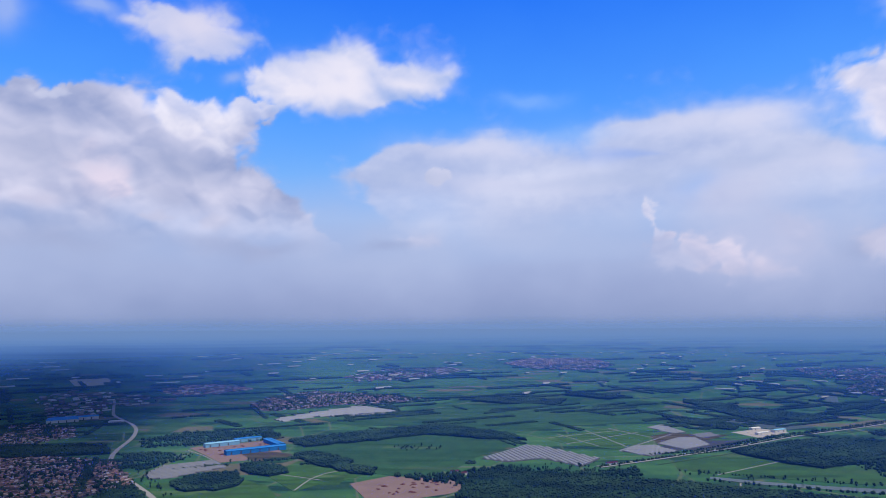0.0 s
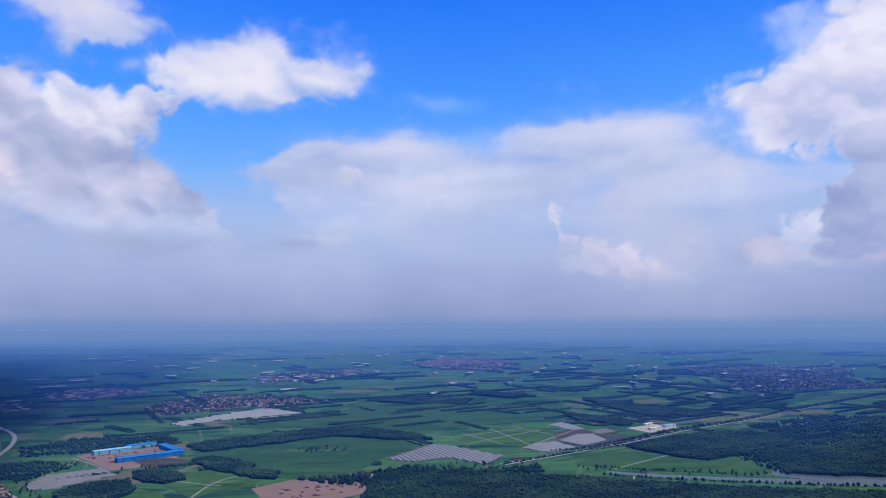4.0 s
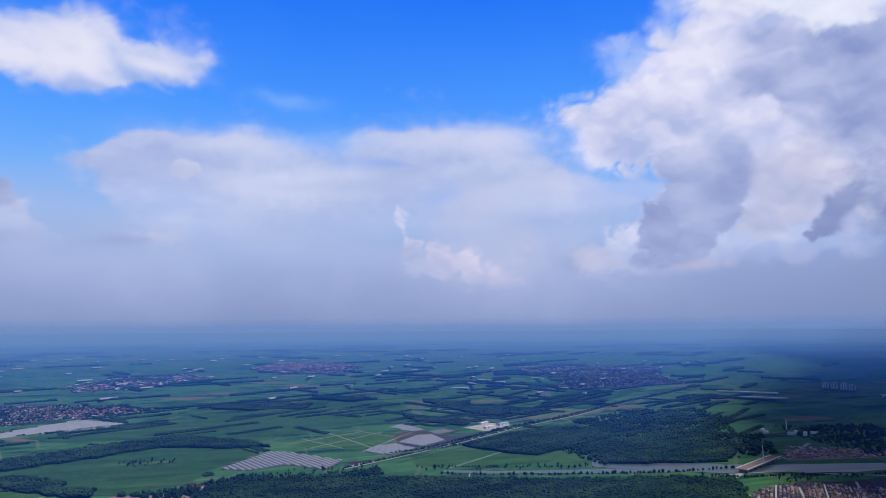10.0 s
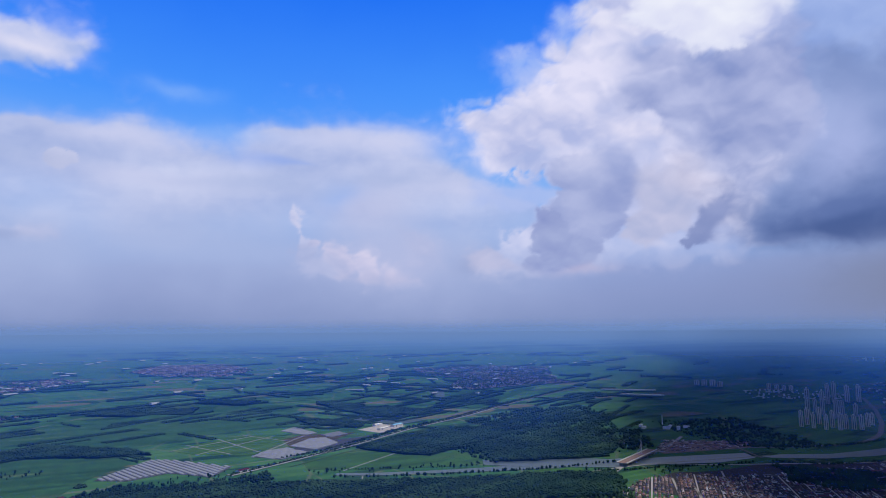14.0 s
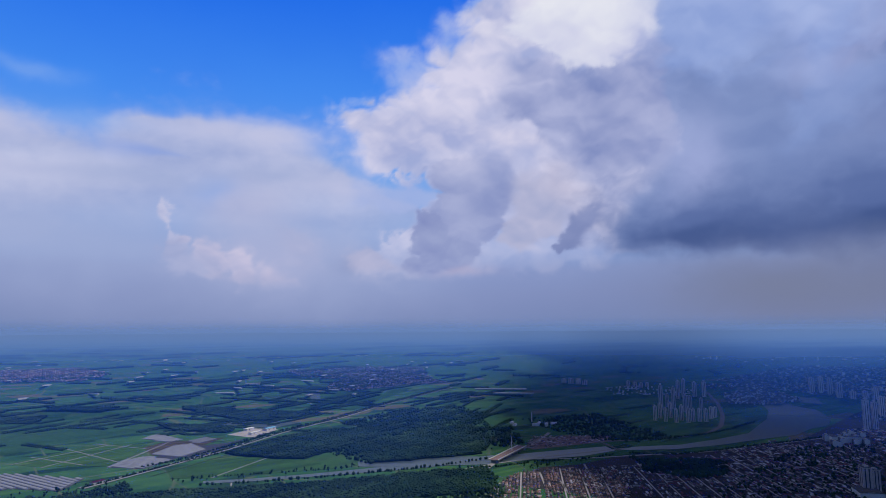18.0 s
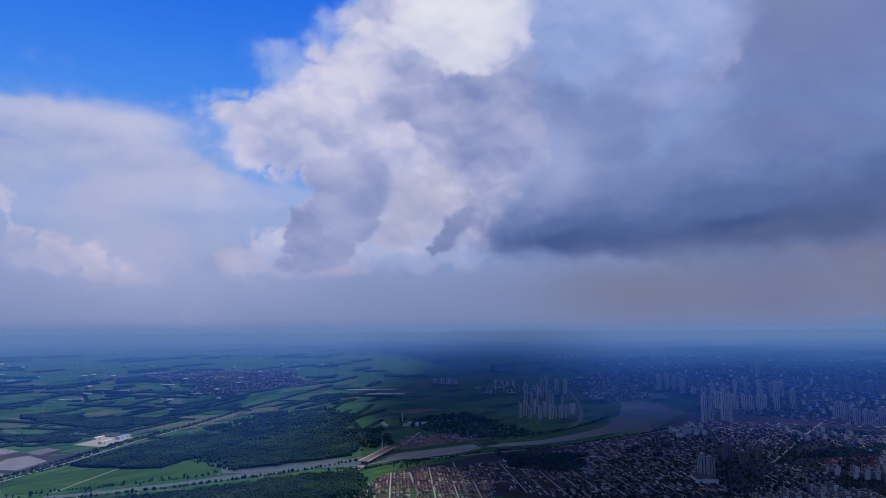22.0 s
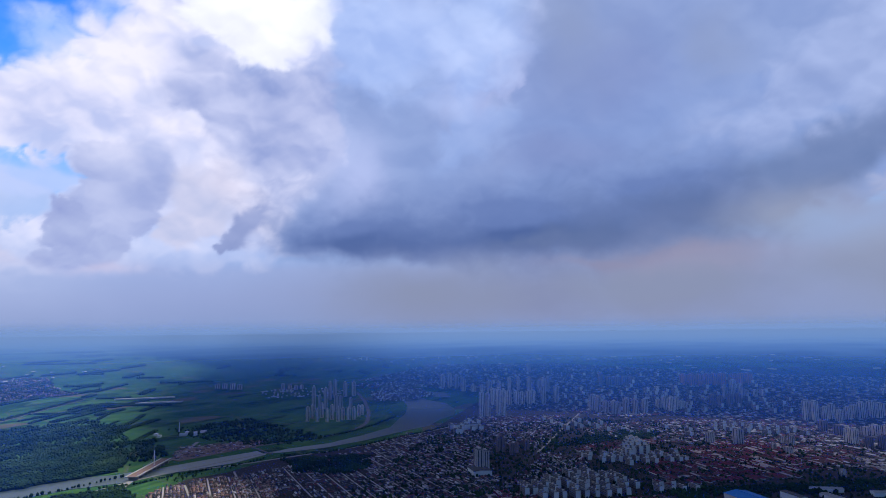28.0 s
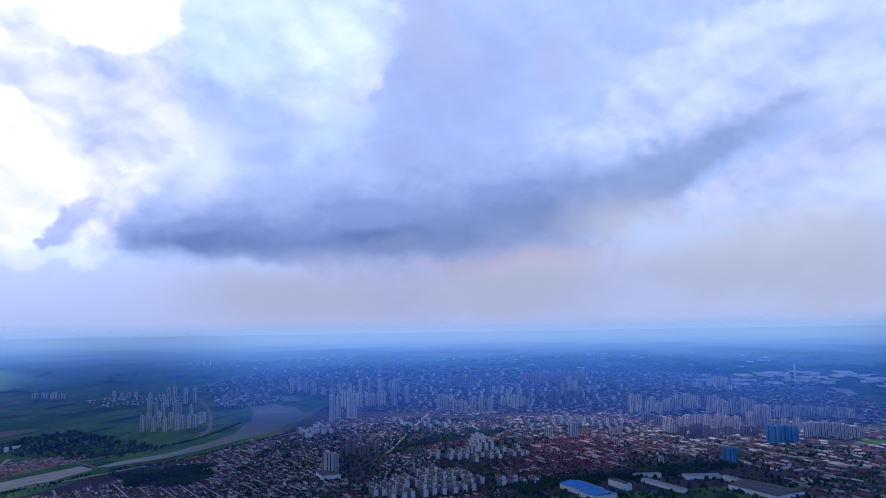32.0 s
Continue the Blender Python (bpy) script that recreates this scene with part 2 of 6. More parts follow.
# ---- the sky: a hazy blue dome with cumulus, far behind everything ----
def build_sky():
    az = np.concatenate([np.arange(-180, -44, 2.0), np.arange(-44, 122, 0.125), np.arange(122, 180.1, 2.0)])
    el = np.concatenate([np.arange(-5, -0.5, 0.5), np.arange(-0.5, 28.4, 0.125)])
    A, E = np.meshgrid(az, el, indexing="ij")

    def unit(v):
        return (v - v.mean()) / v.std()

    def lumps(u, v, octaves=5, gain=0.5):
        out, amp = 0, 1.0
        for k in range(octaves):
            out = out + amp * np.abs(2 * vnoise(u + 13.7 * k, v + 7.9 * k) - 1)
            u, v = 1.6 * u - 1.2 * v, 1.2 * u + 1.6 * v
            amp *= gain
        return unit(out)

    wx, wy = unit(fbm(A * 0.25 + 3, E * 0.3 + 9, 5, 0.5)), unit(fbm(A * 0.25 + 51, E * 0.3 + 33, 5, 0.5))
    U, W = A + 0.22 * unit(fbm(A * 0.5 + 15, E * 0.6 + 71, 3, 0.4)), E + 0.18 * unit(fbm(A * 0.5 + 83, E * 0.6 + 27, 3, 0.4))
    heaps = lumps(U * 0.42 + 7, W * 0.55 + 60, 5, 0.45)
    streaks = unit(fbm(A * 0.10 + 40, E * 0.55 + 8, 5, 0.45))
    patchy = unit(fbm(A * 0.16 + 90, E * 0.24 + 18, 4, 0.45))
    wisps = unit(fbm(U * 0.9 + 11, W * 1.3 + 64, 5, 0.5))

    def facing(scale, away, octaves, gain):
        """How far the bulges of one size turn towards the light from above."""
        here = unit(fbm(U * 0.8 * scale + 7, W * scale + 60, octaves, gain))
        there = unit(fbm((U + 0.4 * away) * 0.8 * scale + 7, (W + away) * scale + 60, octaves, gain))
        return np.tanh(0.8 * unit(here - there)) + 0.3 * np.clip(here, -2, 2)

    bulges = unit(0.75 * facing(0.30, 1.3, 2, 0.3) + 0.42 * facing(0.75, 0.6, 2, 0.35) + 0.09 * facing(2.0, 0.24, 3, 0.45))

    def tone(*stops):
        out = np.zeros(A.shape + (3,))
        hs = [s[0] for s in stops]
        for k in range(3):
            out[..., k] = np.interp(E + 0.2 * patchy, hs, [lin(*s[1])[k] for s in stops])
        return out

    C = tone((-1, (128, 147, 190)), (0.1, (130, 148, 191)), (1.6, (138, 153, 196)), (3, (144, 158, 201)), (5, (150, 166, 210)), (9, (150, 190, 244)), (13, (114, 178, 252)), (19, (78, 154, 254)), (28, (44, 120, 246)))

    dA = np.gradient(az)[:, None]
    dE = np.gradient(el)[None]

    def glow(spots, rgb, top):
        """Soft, edgeless tint of vapour round spots of (azimuth, elevation, half width, half height)."""
        nonlocal C
        f = np.zeros(A.shape)
        for a, e, ra, re in spots:
            f = np.maximum(f, np.exp(-1.2 * (((A + 0.35 * wx - a) / ra) ** 2 + ((E + 0.25 * wy - e) / re) ** 2)))
        f = (np.clip(f * (1 + 0.12 * patchy), 0, 1) * top)[..., None]
        C = C * (1 - f) + np.array(lin(*rgb)) * f

    def cloud(outline, rgb, dim, soft=0.5, rough=0.5, relief=0.5, top=1.0, fade=None, flat=False):
        """Lays a cloud over the sky within an outline of (azimuth, elevation); soft: width of its edge in degrees; rough: size of
        its bulges; rgb where it is lit, dim in its own shade; fade: elevations between which it comes out of the haze."""
        nonlocal C
        x, y = A + 0.5 * rough * wx, E + 0.4 * rough * wy
        far, hit = np.full(A.shape, 1e6), np.zeros(A.shape, bool)
        for (ax, ay), (bx, by) in zip(outline, outline[1:] + outline[:1]):
            k = np.clip(((x - ax) * (bx - ax) + (y - ay) * (by - ay)) / max((bx - ax) ** 2 + (by - ay) ** 2, 1e-9), 0, 1)
            far = np.minimum(far, (x - ax - k * (bx - ax)) ** 2 + (y - ay - k * (by - ay)) ** 2)
            if ay != by:
                hit ^= ((ay > y) != (by > y)) & (x < (bx - ax) * (y - ay) / (by - ay) + ax)
        f = np.sqrt(far) * np.where(hit, 1.0, -1.0)
        f = f + rough * (0.40 * streaks + 0.10 * wisps if flat else 0.42 * heaps + 0.10 * wisps)
        edge = soft * np.clip(0.9 + 0.45 * patchy, 0.35, 2.0)
        cover = (0.75 * smooth(-1, 1, f / edge) + 0.25 * smooth(-2.4, 1.6, f / edge + 0.3 * wisps)) * top
        if fade:
            cover = cover * smooth(fade[0], fade[1], E + 0.4 * patchy)
        h = np.tanh(np.clip(f, -1, 6) * 0.4)
        up = -np.gradient(h, axis=1) / dE + 0.3 * np.gradient(h, axis=0) / dA
        lit = 0.55 + relief * (0.28 * np.tanh(0.8 * up) + (0.20 * streaks + 0.08 * wisps if flat else 0.34 * bulges) + 0.16 * patchy)
        lit = np.clip(lit, -0.15, 1.15)[..., None]
        col = np.array(lin(*dim)) * (1 - lit) + np.array(lin(*rgb)) * lit
        C = C * (1 - cover[..., None]) + col * cover[..., None]

    # broad veil low over the plain
    glow([(-6.6, 6.9, 16, 5), (10.7, 8.2, 17, 6), (26.2, 7.8, 16, 7), (-30.6, 6.1, 18, 5)], (178, 190, 224), 0.85)
    # long flat bank with a soft upper edge
    cloud([(-1.2, 5.9), (-6.1, 11.2), (-9.6, 12.8), (-7.1, 13.9), (-4.7, 15.5), (-1.1, 16.4), (4.9, 16.5), (10.1, 15.5), (11.8, 15.2), (13.8, 16.8), (16.7, 17.5), (21.2, 17.3), (25.5, 17.3), (28.7, 16.2), (30.9, 14.6), (34.4, 12.8), (38.8, 10.6), (40.2, 5.8)], (212, 216, 240), (172, 185, 224), 0.8, 0.5, 0.7, 0.95, (6, 12.5), True)
    cloud([(11.3, 14.2), (13.7, 15.1), (17.0, 14.8), (19.3, 14.2), (16.5, 13.9)], (150, 178, 240), (146, 174, 238), 0.5, 0.2, 0.2, 0.55, None, True)
    glow([(21.8, 11.9, 2.2, 1.2)], (150, 186, 244), 0.8)
    glow([(3.9, 15.5, 6.0, 1.0), (6.8, 12.3, 9, 0.8), (20.3, 16.4, 5, 0.9), (26.3, 16.2, 4, 1.2), (31.5, 12.7, 4, 1.0)], (214, 216, 240), 0.75)
    glow([(16.0, 12.3, 9, 0.9), (-4.6, 12.6, 3.2, 0.9), (10.6, 7.2, 9, 1.4), (25.3, 13.0, 5, 0.7)], (176, 190, 226), 0.6)
    cloud([(-1.0, 13.2), (-0.4, 13.6), (0.9, 13.5), (1.2, 12.7), (-0.1, 12.4)], (222, 221, 241), (186, 193, 222), 0.5, 0.6, 0.4, 0.8)
    # bright curl under the bank
    glow([(25.3, 6.1, 6, 2.6), (24.3, 10.2, 4, 3)], (194, 198, 228), 0.6)
    cloud([(16.7, 10.3), (17.2, 10.7), (17.9, 10.1), (18.4, 9.0), (19.1, 7.8), (18.5, 7.7), (17.7, 8.8), (16.9, 9.4)], (244, 238, 249), (206, 208, 234), 0.6, 0.55, 0.7, 0.9)
    cloud([(20.0, 8.0), (20.7, 8.4), (21.2, 7.5), (22.4, 6.6), (23.5, 6.1), (24.8, 4.8), (23.4, 4.6), (21.7, 5.2), (20.7, 6.6)], (238, 226, 240), (198, 198, 226), 0.55, 0.7, 0.8, 0.85)
    cloud([(18.0, 7.6), (20.2, 7.2), (21.4, 5.4), (20.8, 4.6), (18.6, 5.0)], (206, 208, 234), (184, 190, 222), 0.8, 0.7, 0.8, 0.7)
    cloud([(22.6, 6.2), (24.0, 5.6), (25.6, 4.7), (28.0, 4.2), (25.2, 4.1), (23.2, 4.6)], (214, 210, 234), (188, 194, 226), 0.8, 0.5, 0.8, 0.6)
    cloud([(27.0, 8.1), (29.7, 7.7), (30.0, 5.8), (27.3, 5.6)], (198, 200, 228), (176, 184, 218), 0.9, 0.5, 0.6, 0.7)
    cloud([(21.0, 4.6), (25.2, 4.8), (28.0, 4.3), (25.2, 3.9)], (206, 202, 226), (184, 188, 218), 0.5, 0.3, 0.5, 0.6)
    cloud([(-3.4, 7.6), (-1.9, 8.1), (-0.4, 7.4), (-2.1, 7.0)], (204, 206, 232), (166, 176, 212), 0.4, 0.35, 0.6, 0.7)
    glow([(-4.6, 7.1, 2.6, 0.4), (32.9, 6.0, 2.0, 0.9), (-14.7, 7.1, 4, 0.5)], (158, 170, 208), 0.6)
    # great heap on the left
    cloud([(-47.9, 3.5), (-48.8, 14.6), (-41.2, 15.8), (-34.9, 17.5), (-32.0, 17.7), (-27.4, 18.9), (-24.7, 18.9), (-23.6, 17.3), (-20.0, 16.9), (-17.3, 17.6), (-15.4, 16.8), (-16.0, 15.6), (-17.4, 14.0), (-15.6, 13.3), (-13.6, 11.6), (-11.7, 9.4), (-9.0, 6.8), (-10.9, 4.9)], (220, 218, 239), (162, 171, 208), 0.6, 0.5, 0.7, 0.97, (5.0, 11.0))
    cloud([(-24.1, 18.1), (-22.7, 18.9), (-21.2, 18.2), (-19.8, 18.9), (-18.8, 17.9), (-17.8, 19.2), (-16.7, 19.0), (-14.6, 18.0), (-15.4, 17.0), (-17.3, 16.0), (-18.6, 14.9), (-20.9, 15.4), (-22.2, 15.9), (-23.5, 16.7)], (238, 234, 247), (188, 195, 228), 0.45, 0.5, 1.0, 0.9)
    cloud([(-30.3, 12.7), (-29.1, 13.9), (-27.7, 13.5), (-27.1, 12.4), (-25.9, 12.1), (-26.0, 10.5), (-27.5, 9.8), (-29.3, 10.9)], (226, 215, 234), (184, 188, 220), 0.8, 0.6, 1.0, 0.85)
    cloud([(-32.7, 17.3), (-30.9, 17.9), (-29.7, 17.5), (-31.2, 16.9)], (226, 224, 242), (196, 202, 230), 0.5, 0.4, 0.5, 0.7)
    cloud([(-33.5, 9.8), (-31.6, 10.3), (-30.4, 9.8), (-32.2, 9.4)], (204, 200, 224), (180, 184, 214), 0.5, 0.3, 0.5, 0.6)
    cloud([(-25.1, 9.0), (-23.4, 9.4), (-22.3, 8.8), (-24.0, 8.2)], (204, 204, 228), (180, 186, 216), 0.5, 0.3, 0.5, 0.7)
    cloud([(-20.3, 8.8), (-19.5, 9.5), (-18.6, 8.9), (-19.1, 8.1), (-20.1, 8.2)], (206, 206, 230), (180, 186, 216), 0.4, 0.3, 0.5, 0.7)
    glow([(-21.7, 12.9, 3.2, 1.5), (-32.5, 13.5, 3.5, 1.8), (-31.0, 6.9, 6, 1.4), (-18.3, 6.6, 5, 1.0), (-22.8, 10.5, 2, 1)], (164, 173, 208), 0.6)
    # two small clouds high up
    cloud([(-27.5, 23.8), (-25.3, 25.2), (-22.2, 25.6), (-19.7, 25.3), (-18.0, 24.4), (-15.9, 23.4), (-17.0, 22.7), (-19.3, 22.2), (-21.4, 21.8), (-22.3, 20.4), (-23.3, 21.4), (-23.8, 22.6), (-26.0, 23.2)], (214, 214, 238), (158, 180, 230), 0.8, 0.6, 0.6, 0.93)
    glow([(-21.5, 24.1, 2.6, 1.3)], (222, 218, 238), 0.8)
    glow([(-34.9, 22.5, 1.8, 1.3), (-28.9, 24.2, 1.6, 0.5), (-18.1, 20.3, 1.3, 0.5)], (168, 188, 238), 0.7)
    cloud([(-16.5, 20.6), (-15.1, 21.8), (-13.2, 22.9), (-11.5, 23.6), (-9.3, 24.4), (-7.2, 23.8), (-4.7, 22.7), (-2.1, 22.8), (0.9, 21.8), (-0.4, 20.4), (-2.9, 19.8), (-4.7, 19.2), (-6.2, 18.3), (-9.2, 18.0), (-12.1, 18.6), (-14.5, 18.2), (-16.2, 19.3)], (232, 229, 244), (172, 190, 234), 0.8, 0.5, 0.8, 0.96)
    glow([(-9.0, 20.6, 2.6, 1.2), (-3.2, 20.8, 2.8, 0.7), (-9.7, 21.8, 3.5, 1.2)], (238, 233, 246), 0.85)
    glow([(-8.2, 18.6, 3.6, 0.5)], (176, 190, 232), 0.5)
    glow([(7.7, 19.3, 2.6, 0.7), (11.4, 16.3, 5, 0.8)], (146, 188, 250), 0.5)
    # towering heap in the middle
    cloud([(30.9, 19.2), (33.7, 19.7), (36.2, 20.2), (35.8, 22.0), (38.5, 23.6), (39.8, 23.8), (40.9, 25.7), (41.8, 25.4), (43.9, 26.9), (46.6, 30.2), (61.8, 28.6), (61.0, 13.1), (33.7, 13.9), (32.7, 16.3)], (196, 208, 246), (150, 188, 252), 1.1, 0.75, 0.5, 0.8)
    cloud([(31.7, 18.8), (34.2, 19.3), (36.7, 20.6), (38.5, 21.1), (40.3, 23.8), (42.3, 24.2), (43.4, 25.7), (45.1, 27.2), (47.1, 31.0), (64.1, 29.0), (63.2, 12.9), (59.8, 7.6), (53.3, 5.0), (42.6, 4.2), (33.8, 5.7), (36.7, 9.1), (39.7, 10.1), (40.7, 12.0), (38.7, 13.1), (36.2, 14.0), (34.2, 15.1), (33.2, 16.8)], (232, 229, 247), (186, 195, 231), 0.6, 0.75, 0.8, 1.0, (3.0, 9.5))
    cloud([(33.0, 17.5), (36.7, 18.4), (40.8, 19.0), (45.3, 18.0), (49.8, 17.2), (50.7, 15.5), (46.8, 15.3), (43.3, 15.8), (39.7, 15.3), (36.2, 15.8)], (240, 234, 247), (196, 200, 232), 1.0, 0.8, 0.8, 0.6)
    cloud([(43.5, 25.3), (45.5, 26.9), (50.1, 28.7), (59.9, 27.7), (59.5, 23.9), (57.7, 22.1), (54.4, 22.2), (51.0, 23.0), (46.9, 24.0)], (250, 245, 252), (206, 208, 236), 0.9, 0.7, 0.8, 0.8)
    cloud([(32.7, 13.4), (36.7, 12.9), (40.7, 11.8), (40.5, 9.8), (36.7, 10.5), (33.7, 11.8)], (196, 206, 240), (176, 194, 240), 0.9, 0.6, 0.4, 0.7)
    # its grey, shaded middle
    cloud([(45.0, 22.8), (47.4, 23.3), (52.0, 22.8), (57.3, 21.9), (59.7, 23.9), (61.7, 26.2), (62.1, 17.5), (60.1, 13.6), (56.4, 11.8), (54.9, 9.0), (54.1, 11.1), (51.7, 13.4), (50.7, 15.5), (48.3, 18.0), (45.8, 19.2), (46.4, 21.0)], (190, 196, 229), (144, 157, 204), 1.0, 0.8, 0.7, 0.92, (25, 19))
    cloud([(39.0, 14.6), (42.8, 15.5), (47.0, 15.0), (47.8, 11.4), (45.7, 9.0), (44.4, 6.4), (41.7, 5.4), (38.0, 5.8), (37.8, 9.1), (39.3, 9.7), (40.6, 11.1)], (184, 192, 226), (148, 160, 206), 0.65, 0.7, 0.5, 0.92, (17.5, 11.5))
    cloud([(37.5, 9.2), (38.7, 9.9), (40.0, 9.5), (41.7, 7.9), (44.2, 6.5), (41.7, 5.2), (38.1, 5.6)], (170, 180, 217), (148, 159, 205), 0.35, 0.7, 0.9, 0.8)
    cloud([(48.0, 13.5), (51.2, 13.7), (53.8, 11.4), (52.0, 10.2), (51.0, 7.9), (48.1, 6.6), (45.6, 7.6), (47.2, 10.0)], (212, 208, 228), (186, 190, 218), 0.8, 0.5, 0.6, 0.8)
    cloud([(31.8, 6.7), (34.3, 7.6), (36.2, 6.8), (37.2, 5.7), (33.8, 5.7)], (206, 203, 226), (178, 184, 216), 0.6, 0.5, 0.6, 0.7)
    glow([(42.6, 4.9, 3.0, 0.5)], (196, 190, 216), 0.6)
    # wide dark cloud over the town
    cloud([(60.2, 28.8), (59.8, 24.8), (60.8, 17.6), (60.4, 14.5), (56.8, 11.7), (55.2, 8.7), (55.9, 6.8), (75.0, 5.7), (76.6, 25.3)] + [(150, 4.5), (150, 40)], (166, 182, 222), (134, 153, 202), 0.9, 0.55, 0.4, 1.0)
    cloud([(59.7, 18.6), (60.9, 17.6), (61.1, 15.6), (60.1, 13.5), (57.3, 11.7), (55.8, 10.0), (55.4, 11.1), (57.8, 12.8), (59.7, 14.5)], (192, 197, 228), (172, 180, 216), 0.6, 0.3, 0.4, 0.65)
    cloud([(61.9, 29.4), (61.4, 23.7), (61.9, 17.0), (61.3, 13.9), (58.2, 11.2), (56.0, 8.7), (56.2, 7.0), (75.0, 6.0), (77.4, 5.9)] + [(80, 6.4), (90, 7.5), (105, 10), (130, 14), (150, 20), (150, 40)], (150, 168, 212), (120, 141, 192), 1.3, 0.5, 0.3, 0.95)
    glow([(65.1, 25.4, 6, 3.5), (72.4, 19.4, 3.5, 2.5), (61.9, 13.9, 3, 4)], (182, 192, 232), 0.8)
    glow([(82.4, 21.3, 8, 5), (79.9, 15.1, 7, 2.5)], (122, 134, 182), 0.6)
    cloud([(68.7, 24.7), (71.7, 25.7), (77.4, 26.3), (79.3, 27.6), (77.6, 21.5), (74.3, 20.2), (72.8, 18.0), (70.9, 19.6)], (186, 193, 232), (150, 161, 206), 0.9, 0.6, 0.6, 0.7)
    # its long dark base
    cloud([(55.1, 9.0), (61.3, 10.4), (68.2, 11.5), (75.3, 11.8), (81.9, 12.6), (89.8, 13.7), (94.7, 13.7), (96.1, 7.7), (89.3, 7.1), (84.8, 6.2), (75.1, 6.4), (63.2, 6.6), (56.3, 6.8)], (104, 124, 176), (84, 106, 160), 2.6, 0.5, 0.4, 0.85, None, True)
    cloud([(57.3, 7.5), (65.7, 8.7), (75.2, 8.9), (83.8, 9.5), (92.0, 11.0), (93.5, 7.9), (88.6, 7.4), (82.8, 6.5), (72.8, 6.6), (63.2, 6.7)], (78, 101, 155), (64, 86, 138), 1.3, 0.3, 0.4, 0.85, None, True)
    cloud([(74.4, 7.2), (83.4, 10.1), (93.3, 12.2), (101.9, 15.7), (108.2, 18.0), (112.3, 18.9), (112.9, 17.2), (107.1, 13.7), (101.6, 10.2), (94.0, 6.8), (83.3, 6.5)], (101, 117, 158), (90, 109, 150), 2.2, 0.3, 0.5, 0.7)
    # paler parts beyond it
    glow([(97.9, 8.6, 5, 2.2), (110.6, 6.3, 8, 3)], (145, 151, 173), 0.85)
    cloud([(59.0, 27.8), (78.0, 29.5), (77.9, 23.9), (75.4, 21.5), (71.4, 20.0), (69.5, 21.3), (65.2, 20.0), (60.2, 21.3)], (182, 200, 242), (154, 177, 229), 2.6, 0.6, 0.6, 0.85)
    cloud([(71.4, 19.1), (74.4, 19.9), (76.4, 18.8), (75.4, 15.9), (72.0, 14.9), (69.1, 13.8), (70.0, 17.2)], (164, 184, 230), (140, 164, 216), 1.4, 0.6, 0.5, 0.6)
    cloud([(91.5, 15.6), (96.0, 17.6), (99.1, 22.3), (103.3, 23.5), (107.9, 24.8), (119.5, 24.6), (125.6, 22.6), (124.7, 14.3), (115.2, 17.5), (107.3, 17.2), (102.9, 16.0), (96.3, 14.8)], (170, 184, 224), (146, 162, 206), 1.5, 0.7, 0.8, 0.8)
    cloud([(104.3, 11.3), (110.4, 14.2), (115.1, 15.9), (127.5, 14.7), (126.4, 4.5), (116.8, 7.0), (110.6, 6.8), (104.6, 8.1)], (166, 175, 209), (144, 156, 194), 1.2, 0.7, 0.8, 0.8)
    glow([(81.6, 25.2, 3.5, 5), (93.7, 22.0, 3, 3)], (138, 151, 187), 0.7)
    # glare where the cloud is thin
    cloud([(46.5, 25.2), (49.5, 28.0), (58.8, 29.6), (59.0, 24.9), (57.8, 22.9), (55.9, 21.2), (52.6, 22.2), (49.6, 23.6)], (255, 255, 255), (232, 232, 248), 0.9, 0.6, 0.5, 0.9)
    cloud([(51.4, 10.0), (53.6, 10.9), (54.7, 10.7), (53.9, 8.9), (52.6, 7.0), (51.0, 6.1), (50.6, 6.8), (51.3, 8.4)], (150, 161, 203), (132, 145, 191), 0.4, 0.5, 0.5, 0.95)
    # warm rain haze below the dark cloud
    glow([(69.9, 3.1, 9, 3.0), (77.1, 2.9, 10, 3.0), (88.4, 3.4, 9, 3.2)], (122, 127, 161), 0.75)
    glow([(68.8, 3.3, 12, 3.0), (88.1, 3.6, 12, 3.2), (106.4, 4.4, 14, 4), (120.8, 4.3, 14, 4.5), (118, 4, 16, 5)], (134, 142, 168), 0.85)
    glow([(88.6, 6.2, 5, 0.9), (82.7, 5.7, 5, 0.5)], (136, 133, 160), 0.6)
    glow([(92.0, 5.6, 8, 1.1)], (150, 147, 172), 0.5)
    glow([(108.6, 6.9, 9, 2)], (150, 157, 180), 0.6)
    glow([(102.7, 9.0, 4, 1.6)], (146, 154, 184), 0.9)

    low = (0.6 * smooth(1.0, -0.1, E + 0.06 * patchy))[..., None]    # haze painted into the lowest sky, to meet the land's far haze
    under = smooth(45, 70, A)[..., None]
    C = C * (1 - low) + (np.array(lin(106, 138, 186)) * (1 - under) + np.array(lin(113, 134, 174)) * under) * low
    az_r, el_r = np.radians(A), np.radians(E)
    V = np.stack([np.sin(az_r) * np.cos(el_r) * DOME, np.cos(az_r) * np.cos(el_r) * DOME, EYE + np.sin(el_r) * DOME], -1).reshape(-1, 3)
    na, ne = A.shape
    i = (np.arange(na - 1)[:, None] * ne + np.arange(ne - 1)[None]).ravel()
    me = bpy.data.meshes.new("backdrop")
    F = np.stack([i, i + 1, i + ne + 1, i + ne], -1)
    me.vertices.add(len(V)), me.loops.add(F.size), me.polygons.add(len(F))
    me.vertices.foreach_set("co", V.ravel().astype(np.float32))
    me.loops.foreach_set("vertex_index", F.ravel().astype(np.int32))
    me.polygons.foreach_set("loop_start", (np.arange(len(F)) * 4).astype(np.int32))
    me.polygons.foreach_set("use_smooth", np.ones(len(F), bool))
    me.update()
    att = me.attributes.new("cloud", "FLOAT_COLOR", "POINT")
